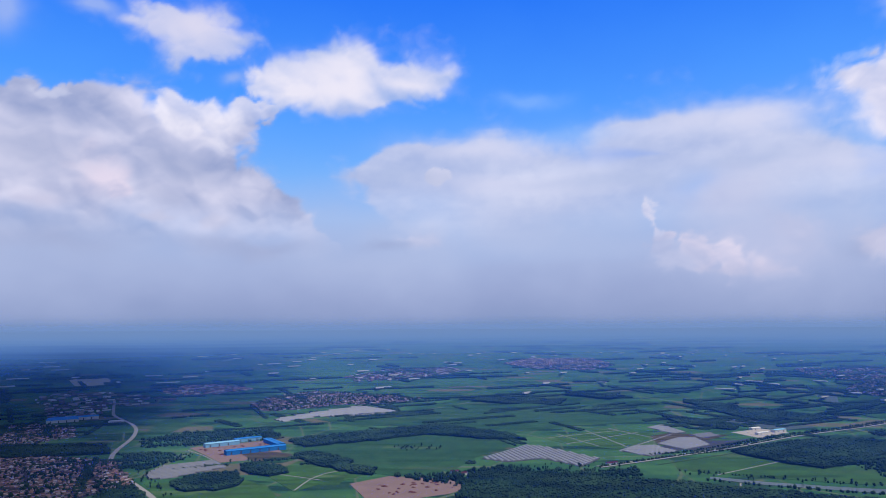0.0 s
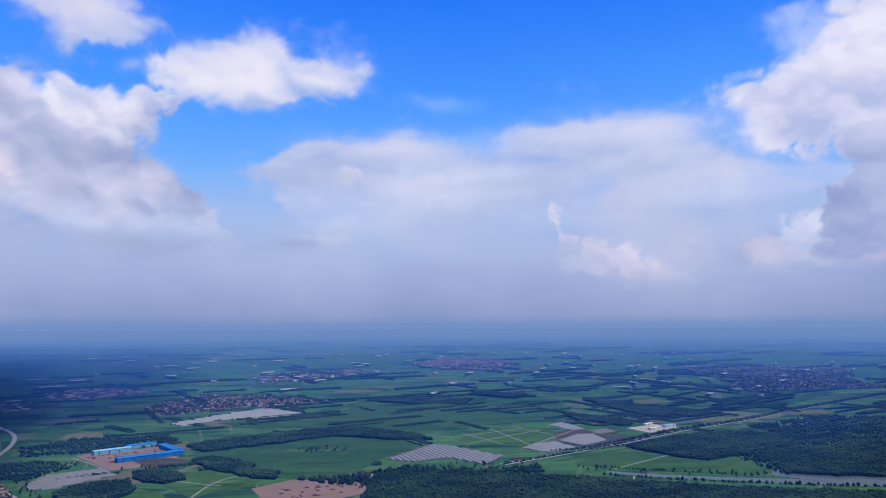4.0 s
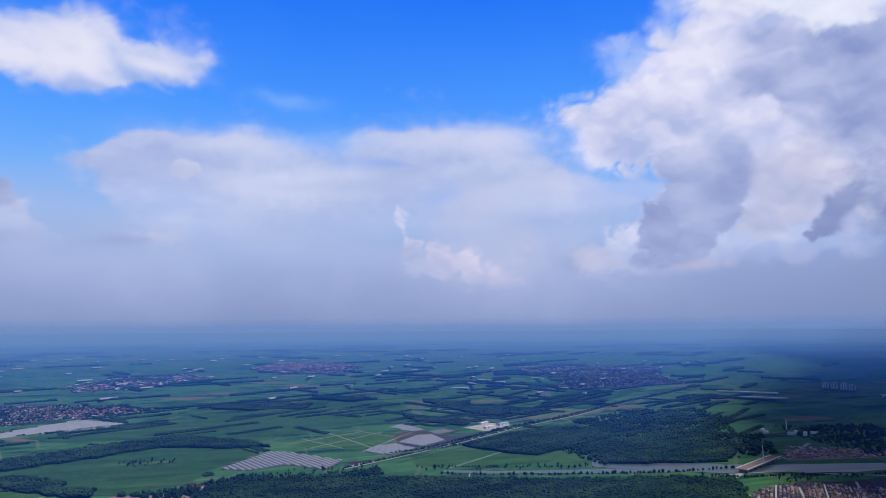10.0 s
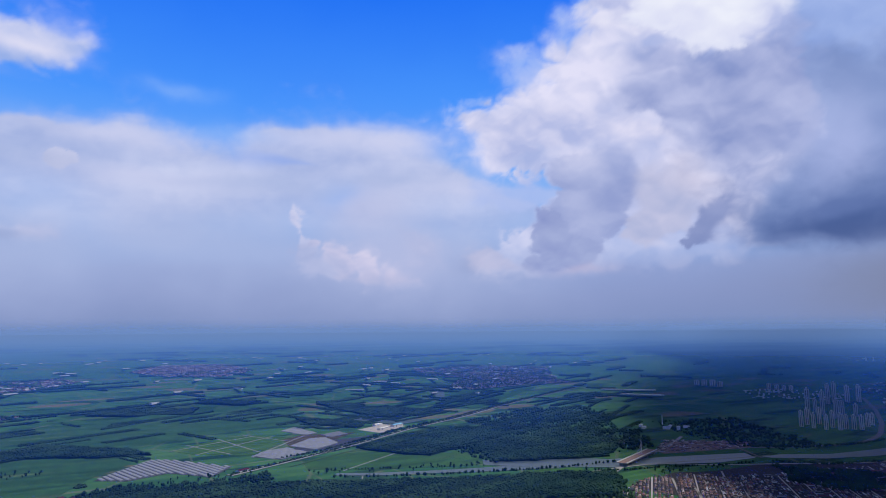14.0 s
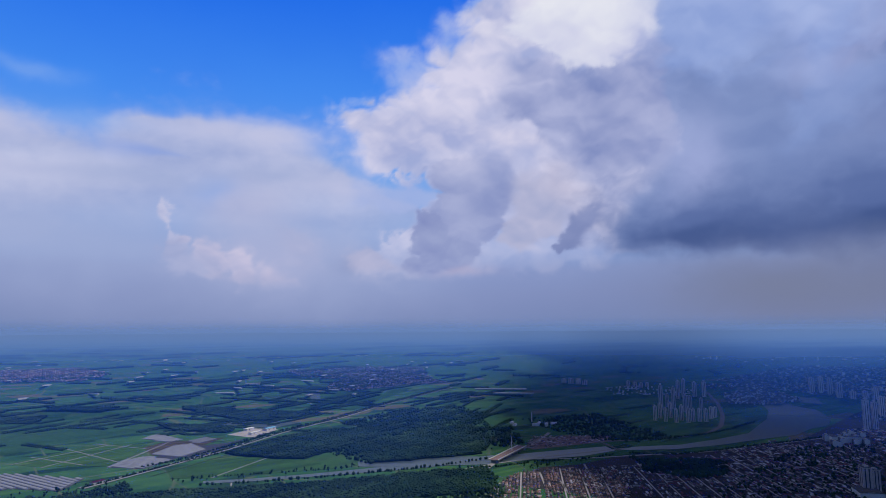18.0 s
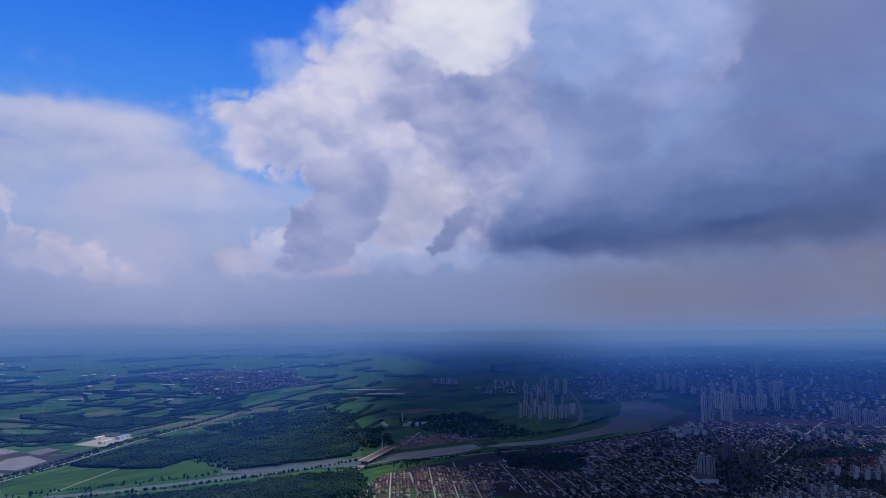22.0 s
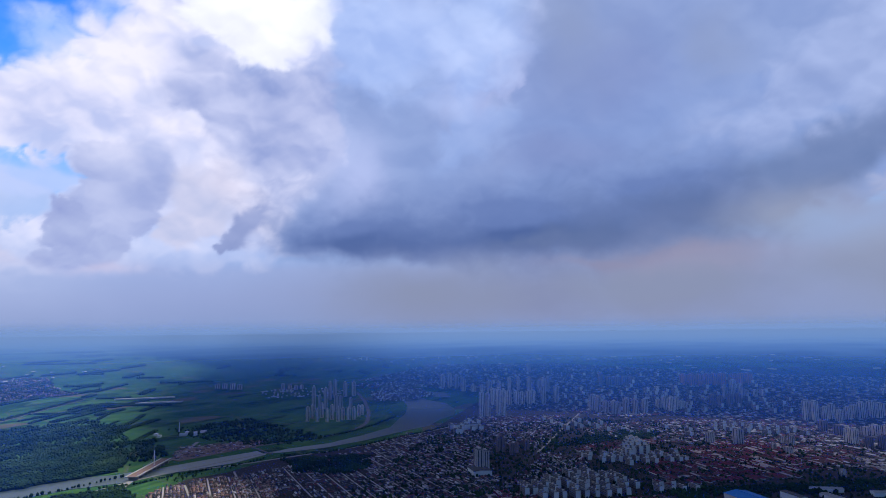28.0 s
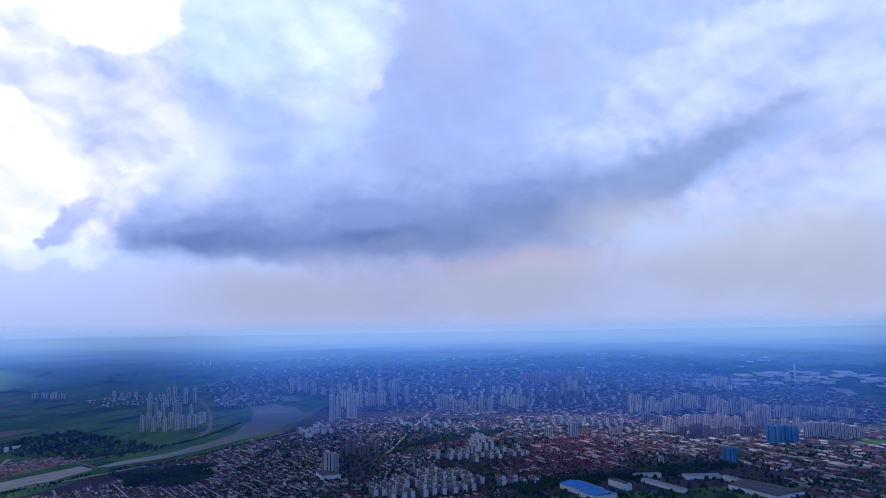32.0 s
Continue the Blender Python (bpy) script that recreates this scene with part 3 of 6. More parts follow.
    att.data.foreach_set("color", np.concatenate([C.reshape(-1, 3), np.ones((len(V), 1))], 1).ravel().astype(np.float32))
    n = Nodes("sky_backdrop")
    a = n.add("Attribute")
    a.attribute_name = "cloud"
    em = n.add("Emission", Color=a.outputs["Color"], Strength=1.0)
    n.tree.links.new(em.outputs[0], n.tree.nodes["Material Output"].inputs[0])
    n.mat.cycles.emission_sampling = "NONE"
    me.materials.append(n.mat)
    return tagged(new("backdrop", me), "hazy blue summer sky with white and grey cumulus clouds", "sky", kind="structure")


build_sky()


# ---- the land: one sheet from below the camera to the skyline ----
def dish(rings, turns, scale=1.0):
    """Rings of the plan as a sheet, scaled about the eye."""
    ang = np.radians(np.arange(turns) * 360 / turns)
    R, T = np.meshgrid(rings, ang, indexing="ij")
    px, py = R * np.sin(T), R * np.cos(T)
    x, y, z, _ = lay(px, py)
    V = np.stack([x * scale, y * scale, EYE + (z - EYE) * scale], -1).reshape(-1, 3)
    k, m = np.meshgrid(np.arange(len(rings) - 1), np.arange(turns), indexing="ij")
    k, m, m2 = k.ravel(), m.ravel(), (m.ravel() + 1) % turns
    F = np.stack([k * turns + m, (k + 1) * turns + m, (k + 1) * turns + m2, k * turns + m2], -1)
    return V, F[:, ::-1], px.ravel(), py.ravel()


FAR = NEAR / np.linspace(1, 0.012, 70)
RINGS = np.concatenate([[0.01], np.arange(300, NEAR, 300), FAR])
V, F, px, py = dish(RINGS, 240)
me = mesh_of("ground", V, F, [M["ground"]])
uv = me.uv_layers.new(name="plan")
vi = np.zeros(len(me.loops), np.int32)
me.loops.foreach_get("vertex_index", vi)
uv.data.foreach_set("uv", (np.stack([px, py], -1)[vi] / 1000).ravel().astype(np.float32))
tagged(new("ground", me), "flat green farmland with crop strips and woods, far part bent up to the horizon", "ground", kind="structure")


def haze_material():
    """Haze put into a sheet's colour: almost clear near by, closing with distance, paler at the skyline."""
    n = Nodes("haze_tint")
    d = n.add("VectorMath", Vector=n.add("UVMap").outputs[0])
    d.operation = "LENGTH"

    def maths(op, a, b=0.0):
        m = n.add("Math")
        m.operation = op
        n.put(m.inputs[0], a), n.put(m.inputs[1], b)
        return m.outputs[0]

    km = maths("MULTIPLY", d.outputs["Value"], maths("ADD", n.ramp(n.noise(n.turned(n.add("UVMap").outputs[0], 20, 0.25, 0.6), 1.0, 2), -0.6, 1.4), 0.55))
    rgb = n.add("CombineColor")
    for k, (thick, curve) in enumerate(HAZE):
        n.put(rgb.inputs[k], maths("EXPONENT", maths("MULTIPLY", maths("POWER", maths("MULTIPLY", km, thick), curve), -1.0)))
    up = n.add("CombineXYZ", Z=1.0).outputs[0]    # lit as if level, so the dish's slope doesn't show
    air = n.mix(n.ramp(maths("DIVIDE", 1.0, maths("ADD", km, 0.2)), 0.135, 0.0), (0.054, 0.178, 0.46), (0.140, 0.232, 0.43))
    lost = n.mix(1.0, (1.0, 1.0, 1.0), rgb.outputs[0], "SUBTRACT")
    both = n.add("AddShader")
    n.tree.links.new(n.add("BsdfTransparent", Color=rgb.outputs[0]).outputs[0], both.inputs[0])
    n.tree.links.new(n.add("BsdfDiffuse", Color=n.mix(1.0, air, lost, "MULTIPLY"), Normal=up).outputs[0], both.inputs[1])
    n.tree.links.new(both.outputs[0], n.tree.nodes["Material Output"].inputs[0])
    return n.mat


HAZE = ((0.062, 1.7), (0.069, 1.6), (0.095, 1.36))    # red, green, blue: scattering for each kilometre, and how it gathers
# sheet added just under the eye; its tint carries the plain's haze
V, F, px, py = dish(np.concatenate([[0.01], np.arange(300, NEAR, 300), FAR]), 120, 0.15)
me = mesh_of("haze_sheet", V, F, [haze_material()])
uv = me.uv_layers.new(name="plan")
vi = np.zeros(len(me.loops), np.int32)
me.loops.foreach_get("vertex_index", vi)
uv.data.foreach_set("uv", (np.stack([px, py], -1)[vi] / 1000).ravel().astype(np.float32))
tagged(new("haze_sheet", me), "tinted sheet close under the camera, standing in for summer haze", "haze", kind="structure")


def haze_tint_ring():
    """Ring added near the eye; its haze colour fades upwards and covers the skyline's edge."""
    turns, rise = 240, np.linspace(0, 1, 9)
    ang = np.radians(np.arange(turns) * 360 / turns)
    start = 0.15 * (RIM - (RIM - NEAR) * 0.012)
    el = np.radians(-0.069 + 1.5 * rise)
    R = start + 110 * rise
    V = np.array([(q * math.sin(a), q * math.cos(a), EYE + q * math.tan(e)) for q, e in zip(R, el) for a in ang])
    F = [(k * turns + m, k * turns + (m + 1) % turns, (k + 1) * turns + (m + 1) % turns, (k + 1) * turns + m) for k in range(len(rise) - 1) for m in range(turns)]
    n = Nodes("skyline_haze_tint")
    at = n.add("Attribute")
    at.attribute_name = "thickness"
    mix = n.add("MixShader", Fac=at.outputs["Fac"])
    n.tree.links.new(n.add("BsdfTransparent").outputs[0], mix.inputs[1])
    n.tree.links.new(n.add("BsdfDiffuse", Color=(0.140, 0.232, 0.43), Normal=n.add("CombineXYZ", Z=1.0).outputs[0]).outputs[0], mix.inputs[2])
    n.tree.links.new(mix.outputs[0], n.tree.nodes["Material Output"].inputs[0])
    me = mesh_of("haze_tint_ring", V, F, [n.mat])
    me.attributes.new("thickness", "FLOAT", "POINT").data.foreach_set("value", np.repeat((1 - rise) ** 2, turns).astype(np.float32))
    return tagged(new("haze_tint_ring", me), "tinted ring near the camera, fading upwards over the skyline", "haze", kind="structure")


haze_tint_ring()


# ---- unseen deck overhead, added and shaped to shade the town and the far plain ----
def shade_deck():
    H, step = 3400.0, 45.0
    g = np.arange(-6200, 7400, step)
    X, Y = np.meshgrid(g, g, indexing="ij")
    sx, sy = X - SUN_WAY.x / SUN_WAY.z * H, Y - SUN_WAY.y / SUN_WAY.z * H   # where its shade falls
    hx, hy = sx + SUN_WAY.x / SUN_WAY.z * 350, sy + SUN_WAY.y / SUN_WAY.z * 350    # and where it falls on the haze close under the eye
    low = np.hypot(hx, hy) < 800
    sx, sy = np.where(low, hx, sx), np.where(low, hy, sy)
    az, r = np.degrees(np.arctan2(sx, sy)), np.hypot(sx, sy)
    w = 6 * (fbm(X / 900, Y / 900, 4) - 0.5)
    gap = 512 - 162 * smooth(56, 76, az)    # gap cut so that the far part of the haze sheet stays sunlit
    edge = 7 * smooth(2300, 1700, r) + 4 * smooth(3564, 3782, r)
    town = smooth(42, 49, az + w - edge * (r > 900)) * smooth(150, 112, az + w) * (1 - (0.03 * smooth(52, 66, az + w) + 0.36 * smooth(69, 84, az + w)) * smooth(1900, 2700, r)) * smooth(60, 160, r) * (1 - smooth(gap, gap + 90 + 130 * smooth(50, 68, az), r) * smooth(900, 820, r))
    town = town * (1 - smooth(62, 74, az + w) * smooth(3695, 3852, r))
    left = smooth(-20, -26, az + w) * smooth(-70, -50, az) * smooth(60, 160, r) * (1 - smooth(521, 548, r) * smooth(900, 820, r))
    left += smooth(-10, -17, az + w) * smooth(-40, -25, az) * smooth(2850, 3400, r + 60 * w)
    # also closed behind the view, to dim the sky's light on the land
    back = smooth(-62, -76, az) + smooth(112, 128, az)
    thick = np.clip(town + 0.75 * left + back, 0, 1)
    me_z = H + 160 * fbm(X / 700, Y / 700, 3)
    n = X.shape[0]
    i = (np.arange(n - 1)[:, None] * n + np.arange(n - 1)[None]).ravel()
    F = np.stack([i, i + n, i + n + 1, i + 1], -1)
    F = F[thick.ravel()[F].max(1) > 0.02]
    used, inv = np.unique(F, return_inverse=True)
    V = np.stack([X, Y, me_z], -1).reshape(-1, 3)[used]
    n_ = Nodes("shade_deck_film")
    at = n_.add("Attribute")
    at.attribute_name = "thickness"
    mix = n_.add("MixShader", Fac=at.outputs["Fac"])
    n_.tree.links.new(n_.add("BsdfTransparent").outputs[0], mix.inputs[1])
    n_.tree.links.new(n_.add("BsdfDiffuse", Color=(0.42, 0.43, 0.46)).outputs[0], mix.inputs[2])
    n_.tree.links.new(mix.outputs[0], n_.tree.nodes["Material Output"].inputs[0])
    me = mesh_of("shade_deck", V, inv.reshape(-1, 4), [n_.mat])
    att = me.attributes.new("thickness", "FLOAT", "POINT")
    att.data.foreach_set("value", (thick.ravel()[used] * 0.96).astype(np.float32))
    return tagged(new("shade_deck", me), "unseen cloud sheet overhead, added to shade the town", "cloud", kind="structure")


shade_deck()


# ---- flat things on the land ----
def sheet(name, poly, z, mat, label, category="field", kind="structure", group=""):
    """A flat patch of land with a low edge, z above the plain."""
    pts = []
    for (ax, ay), (bx, by) in zip(poly, poly[1:] + poly[:1]):
        k = max(1, int(math.hypot(bx - ax, by - ay) / 130))
        pts += [(ax + (bx - ax) * j / k, ay + (by - ay) * j / k) for j in range(k)]
    bm = bmesh.new()
    ring = [bm.verts.new((x, y, 0)) for x, y in pts]
    top = bm.faces.new(ring)
    bmesh.ops.triangulate(bm, faces=[top])
    for _ in range(5):    # finer where the far land is bent up
        long = [e for e in bm.edges if e.calc_length() > 260 and max(v.co.length for v in e.verts) > 0.95 * NEAR]
        if not long:
            break
        bmesh.ops.subdivide_edges(bm, edges=long, cuts=1)
        bmesh.ops.triangulate(bm, faces=[f for f in bm.faces if len(f.verts) > 3])
    for v in bm.verts:
        X, Y, Z, s = (float(q) for q in lay(v.co.x, v.co.y))
        v.co = (X, Y, Z + z * s)
    bm.normal_update()
    bmesh.ops.reverse_faces(bm, faces=[f for f in bm.faces if f.normal.z < 0])
    rim = bmesh.ops.extrude_edge_only(bm, edges=[e for e in bm.edges if e.is_boundary])
    for v in rim["geom"]:
        if isinstance(v, bmesh.types.BMVert):
            v.co.z -= z + 0.5
    me = bpy.data.meshes.new(name)
    bm.to_mesh(me)
    bm.free()
    me.materials.append(mat)
    return tagged(new(name, me), label, category, group, kind)


def way(name, line, width, z, mat, label, category="road", shift=0.0):
    """A road or ditch along a line of the plan."""
    fine = []
    for (ax, ay), (bx, by) in zip(line, line[1:]):
        k = max(1, int(math.hypot(bx - ax, by - ay) / 60))
        fine += [(ax + (bx - ax) * j / k, ay + (by - ay) * j / k) for j in range(k)]
    fine.append(line[-1])
    p = np.array(fine, float)
    for _ in range(2):
        p[1:-1] = 0.25 * p[:-2] + 0.5 * p[1:-1] + 0.25 * p[2:]
    d = np.gradient(p, axis=0)
    d /= np.linalg.norm(d, axis=1)[:, None]
    side = np.stack([-d[:, 1], d[:, 0]], -1) * width / 2
    p = p + side * (2 * shift / width)
    rows = []
    for q, h in ((p + side, z - 0.8), (p + side, z), (p - side, z), (p - side, z - 0.8)):
        X, Y, Z, s = lay(q[:, 0], q[:, 1])
        rows.append(np.stack([X, Y, Z + h * s], -1))
    V = np.stack(rows, 1).reshape(-1, 3)
    F = [(4 * i + j, 4 * i + j + 1, 4 * i + j + 5, 4 * i + j + 4) for i in range(len(p) - 1) for j in range(3)]
    return tagged(new(name, mesh_of(name, V, F, [mat])), label, category, kind="structure")


def scatter(poly, count, seed):
    rs = np.random.RandomState(seed)
    a = np.array(poly, float)
    lo, hi = a.min(0), a.max(0)
    x, y = np.zeros(0), np.zeros(0)
    for _ in range(60):
        u, v = rs.uniform(lo[0], hi[0], count), rs.uniform(lo[1], hi[1], count)
        k = inside(poly, u, v)
        x, y = np.append(x, u[k]), np.append(y, v[k])
        if len(x) >= count:
            break
    return x[:count], y[:count]


def area(poly):
    return abs(sum(ax * by - bx * ay for (ax, ay), (bx, by) in zip(poly, poly[1:] + poly[:1]))) / 2


bm = bmesh.new()
bmesh.ops.create_icosphere(bm, subdivisions=1, radius=1.0)
ICO_V = np.array([v.co[:] for v in bm.verts])
ICO_F = np.array([[v.index for v in f.verts] for f in bm.faces])
bm.free()
OCT_V = np.array([(1, 0, 0), (0, 1, 0), (-1, 0, 0), (0, -1, 0), (0, 0, 1), (0, 0, -1)], float)
OCT_F = np.array([(0, 1, 4), (1, 2, 4), (2, 3, 4), (3, 0, 4), (1, 0, 5), (2, 1, 5), (3, 2, 5), (0, 3, 5)])


def crowns(x, y, size, seed, tall=1.0, base=0.0):
    """Leafy clumps, one for each place: verts and faces."""
    rs = np.random.RandomState(seed)
    X, Y, Z, s = lay(x, y)
    n = len(x)
    ball, sides = (ICO_V, ICO_F) if n < 26000 else (OCT_V * 1.25, OCT_F)
    r = size * s * rs.uniform(0.65, 1.35, n)
    k = rs.uniform(0.75, 1.25, (n, len(ball), 1))
    a = rs.uniform(0, 6.28, n)
    ca, sa = np.cos(a)[:, None], np.sin(a)[:, None]
    b = ball[None] * k
    b = np.stack([b[..., 0] * ca - b[..., 1] * sa, b[..., 0] * sa + b[..., 1] * ca, b[..., 2] * tall * rs.uniform(0.8, 1.3, (n, 1))], -1)
    lift = base * s + r * tall * rs.uniform(-0.55 if base else 0.5, 0.25 if base else 0.95, n)
    V = b * r[:, None, None] + np.stack([X, Y, Z + lift], -1)[:, None]
    F = sides[None] + (np.arange(n) * len(ball))[:, None, None]
    return V.reshape(-1, 3), F.reshape(-1, 3)


WOODS = [0]


def wood(poly, label="dense dark green woodland on the plain", size=3.2, spread=1.0, tall=0.9, cap=9000, floor=True):
    """A wood: a raised dark sheet with many small crowns standing out of it."""
    WOODS[0] += 1
    rj = np.random.RandomState(900 + WOODS[0])
    r = np.hypot(*np.array(poly, float).mean(0))
    edge = []
    for (ax, ay), (bx, by) in zip(poly, poly[1:] + poly[:1]):
        k = max(1, int(math.hypot(bx - ax, by - ay) / (22 * max(1, r / 2000))))
        edge += [(ax + (bx - ax) * j / k + rj.normal(0, 5 * max(1, r / 2000)), ay + (by - ay) * j / k + rj.normal(0, 5 * max(1, r / 2000))) for j in range(k)]
    poly = edge
    size = 1.3 * size * max(1.0, r / 3000) ** 0.8
    n = int(min(2 * cap, area(poly) / (size * size * 2.2) * spread))
    x, y = scatter(poly, n, 100 + WOODS[0])
    # stands of unlike age, with rides between them
    u, v = x * 0.90 + y * 0.44, y * 0.90 - x * 0.44
    row = np.floor(v / 46)
    cell = np.floor((u + 37 * row) / 105)
    age, thin = TABLE[cell.astype(int) % 256, row.astype(int) % 256], TABLE[row.astype(int) % 256, (cell + 91).astype(int) % 256]
    ride = np.minimum(np.abs(v / 46 - row - 0.5) * -46 + 23, np.abs((u + 37 * row) / 105 - cell - 0.5) * -105 + 52)
    keep = (ride > 2.6 * (thin > 0.35)) & (rj.rand(len(x)) > 0.45 * smooth(0.6, 1.0, thin))
    x, y, grown = x[keep], y[keep], 0.72 + 0.5 * age[keep]
    V, F = crowns(x, y, size * grown, 300 + WOODS[0], tall * (0.72 if floor else 1.0), size * 1.9 if floor else 0.0)
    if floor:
        # dark-coloured sheet at crown height makes the gaps and rides come out dark
        sheet("wood_gap_sheet", poly, size * 1.3, M["wood_gap_sheet"], "dark sheet filling the gaps between the tree crowns", "woodland", "stuff")
    return tagged(new("woodland", mesh_of("woodland", V, F, [M["canopy"]])), label, "woodland", kind="stuff")


def tree_line(line, step, label="row of leafy trees along a field edge", size=3.4, wide=2.5, gap=0.15, tall=1.2):
    WOODS[0] += 1
    rs = np.random.RandomState(500 + WOODS[0])
    pts = []
    for (ax, ay), (bx, by) in zip(line, line[1:]):
        k = max(1, int(math.hypot(bx - ax, by - ay) / step))
        pts += [(ax + (bx - ax) * j / k, ay + (by - ay) * j / k) for j in range(k)]
    p = np.array(pts) + rs.normal(0, wide, (len(pts), 2))
    p = p[rs.rand(len(p)) > gap]
    V, F = crowns(p[:, 0], p[:, 1], size * max(1.0, np.hypot(*p.mean(0)) / 2400) ** 0.8, 700 + WOODS[0], tall)
    return tagged(new("tree_row", mesh_of("tree_row", V, F, [M["canopy"]])), label, "trees", kind="stuff")


M["wood_gap_sheet"] = worn("wood_gap_dark", (0.010, 0.028, 0.018), (0.017, 0.042, 0.022), 0.02)

HOUSE_V = np.array([(-.5, -.5, 0), (.5, -.5, 0), (.5, .5, 0), (-.5, .5, 0), (-.5, -.5, .62), (.5, -.5, .62), (.5, .5, .62), (-.5, .5, .62),
                    (-.54, -.58, .56), (.54, -.58, .56), (.54, .58, .56), (-.54, .58, .56), (-.54, 0, 1), (.54, 0, 1)])
HOUSE_Q = [(0, 1, 5, 4), (1, 2, 6, 5), (2, 3, 7, 6), (3, 0, 4, 7), (8, 9, 13, 12), (10, 11, 12, 13), (9, 10, 13, 13), (11, 8, 12, 12)]
HOUSE_WALL = mesh_of("house_wall", HOUSE_V[[0, 1, 2, 3, 4, 5, 6, 7, 12, 13]] * np.array([(1, 1, 1)] * 8 + [(.926, 1, .97)] * 2), [(0, 1, 5, 4), (1, 2, 6, 9, 5), (2, 3, 7, 6), (3, 0, 4, 8, 7)], [M["wall_each"]])
HOUSE_ROOF = mesh_of("house_roof", np.concatenate([HOUSE_V[8:14], HOUSE_V[8:14] - (0, 0, .06)]), [(0, 1, 5, 4), (2, 3, 4, 5), (7, 6, 10, 11), (9, 8, 11, 10), (0, 6, 7, 1), (2, 8, 9, 3), (1, 7, 11, 5), (5, 11, 8, 2), (3, 9, 10, 4), (4, 10, 6, 0)], [M["roof_each"]])
BOX_V = np.array([(sx / 2, sy / 2, z) for z in (0, 1) for sx, sy in ((-1, -1), (1, -1), (1, 1), (-1, 1))])
BOX_Q = [(0, 1, 5, 4), (1, 2, 6, 5), (2, 3, 7, 6), (3, 0, 4, 7), (4, 5, 6, 7)]


def houses(name, poly, angle, along, across, dims, mats, label, keep=0.85, jitter=0.12, seed=1, gable=True, category="houses", cap=9000, singles=0, single_label="", lane=0):
    """Rows of small buildings filling a patch of the plan; walls and roofs in one mesh."""
    rs = np.random.RandomState(seed)
    a = np.array(poly, float)
    c = a.mean(0)
    ca, sa = math.cos(radians(angle)), math.sin(radians(angle))
    far = np.hypot(*(a - c).T).max()
    u, v = np.meshgrid(np.arange(-far, far, along), np.arange(-far, far, across), indexing="ij")
    u, v = u.ravel(), v.ravel()
    if lane:
        row, col = np.rint((v + far) / across).astype(int), np.rint((u + far) / along).astype(int)
        for j in range(lane // 2, row.max(), lane):
            cuts = np.linspace(-far, far, 241)
            w = -far + j * across
            ok = inside(poly, c[0] + cuts * ca - w * sa, c[1] + cuts * sa + w * ca)
            runs = np.flatnonzero(np.diff(np.concatenate([[0], ok.astype(int), [0]])))
            for k0, k1 in zip(runs[::2], runs[1::2]):
                if k1 - k0 > 6 and rs.rand() < 0.8:
                    ends = [(c[0] + q * ca - w * sa, c[1] + q * sa + w * ca) for q in (cuts[k0], cuts[k1 - 1])]
                    way("street", ends, 0.42 * across, 0.9, M["lane"], "pale narrow lane between rows of houses")
        open_row = (row % lane != lane // 2) & (col % (2 * lane) != 3)
        u, v = u[open_row], v[open_row]
    u = u + rs.normal(0, along * jitter, len(u))
    v = v + rs.normal(0, across * jitter * 0.5, len(v))
    x, y = c[0] + u * ca - v * sa, c[1] + u * sa + v * ca
    k = inside(poly, x, y) & (rs.rand(len(x)) < keep)
    x, y = x[k], y[k]
    if len(x) > cap:
        pick = rs.permutation(len(x))[:cap]
        x, y = x[pick], y[pick]
    n = len(x)
    X, Y, Z, s = lay(x, y)
    l, w, h = (rs.uniform(p, q, n) * s for p, q in dims)
    if singles:
        near = np.argsort(np.hypot(x, y))
        for j in near[:singles]:
            ob = tagged(new("house", HOUSE_WALL), single_label, "house", "village houses")
            ob.matrix_world = pose(X[j], Y[j], Z[j], 0, 0, angle + rs.normal(0, 2)) @ Matrix.Diagonal((l[j], w[j], h[j], 1))
            part("roof", HOUSE_ROOF, ob)
        rest = near[singles:]
        X, Y, Z, s, l, w, h = (q[rest] for q in (X, Y, Z, s, l, w, h))
        n = len(rest)
    T = HOUSE_V if gable else BOX_V
    Q = np.array(HOUSE_Q if gable else BOX_Q)
    b = T[None] * np.stack([l, w, h], -1)[:, None]
    t = radians(angle) + rs.normal(0, 0.03, n) + (rs.rand(n) < 0.12) * 1.5708
    ct, st = np.cos(t)[:, None], np.sin(t)[:, None]
    V = np.stack([b[..., 0] * ct - b[..., 1] * st + X[:, None], b[..., 0] * st + b[..., 1] * ct + Y[:, None], b[..., 2] + Z[:, None]], -1)
    F = (Q[None] + (np.arange(n) * len(T))[:, None, None]).reshape(-1, 4)
    F = [tuple(dict.fromkeys(f)) for f in F.tolist()]
    idx = np.tile([0, 0, 0, 0, 1, 1, 0, 0] if gable else [0, 0, 0, 0, 1], n)
    return tagged(new(name, mesh_of(name, V.reshape(-1, 3), F, mats, idx)), label, category, kind="stuff")


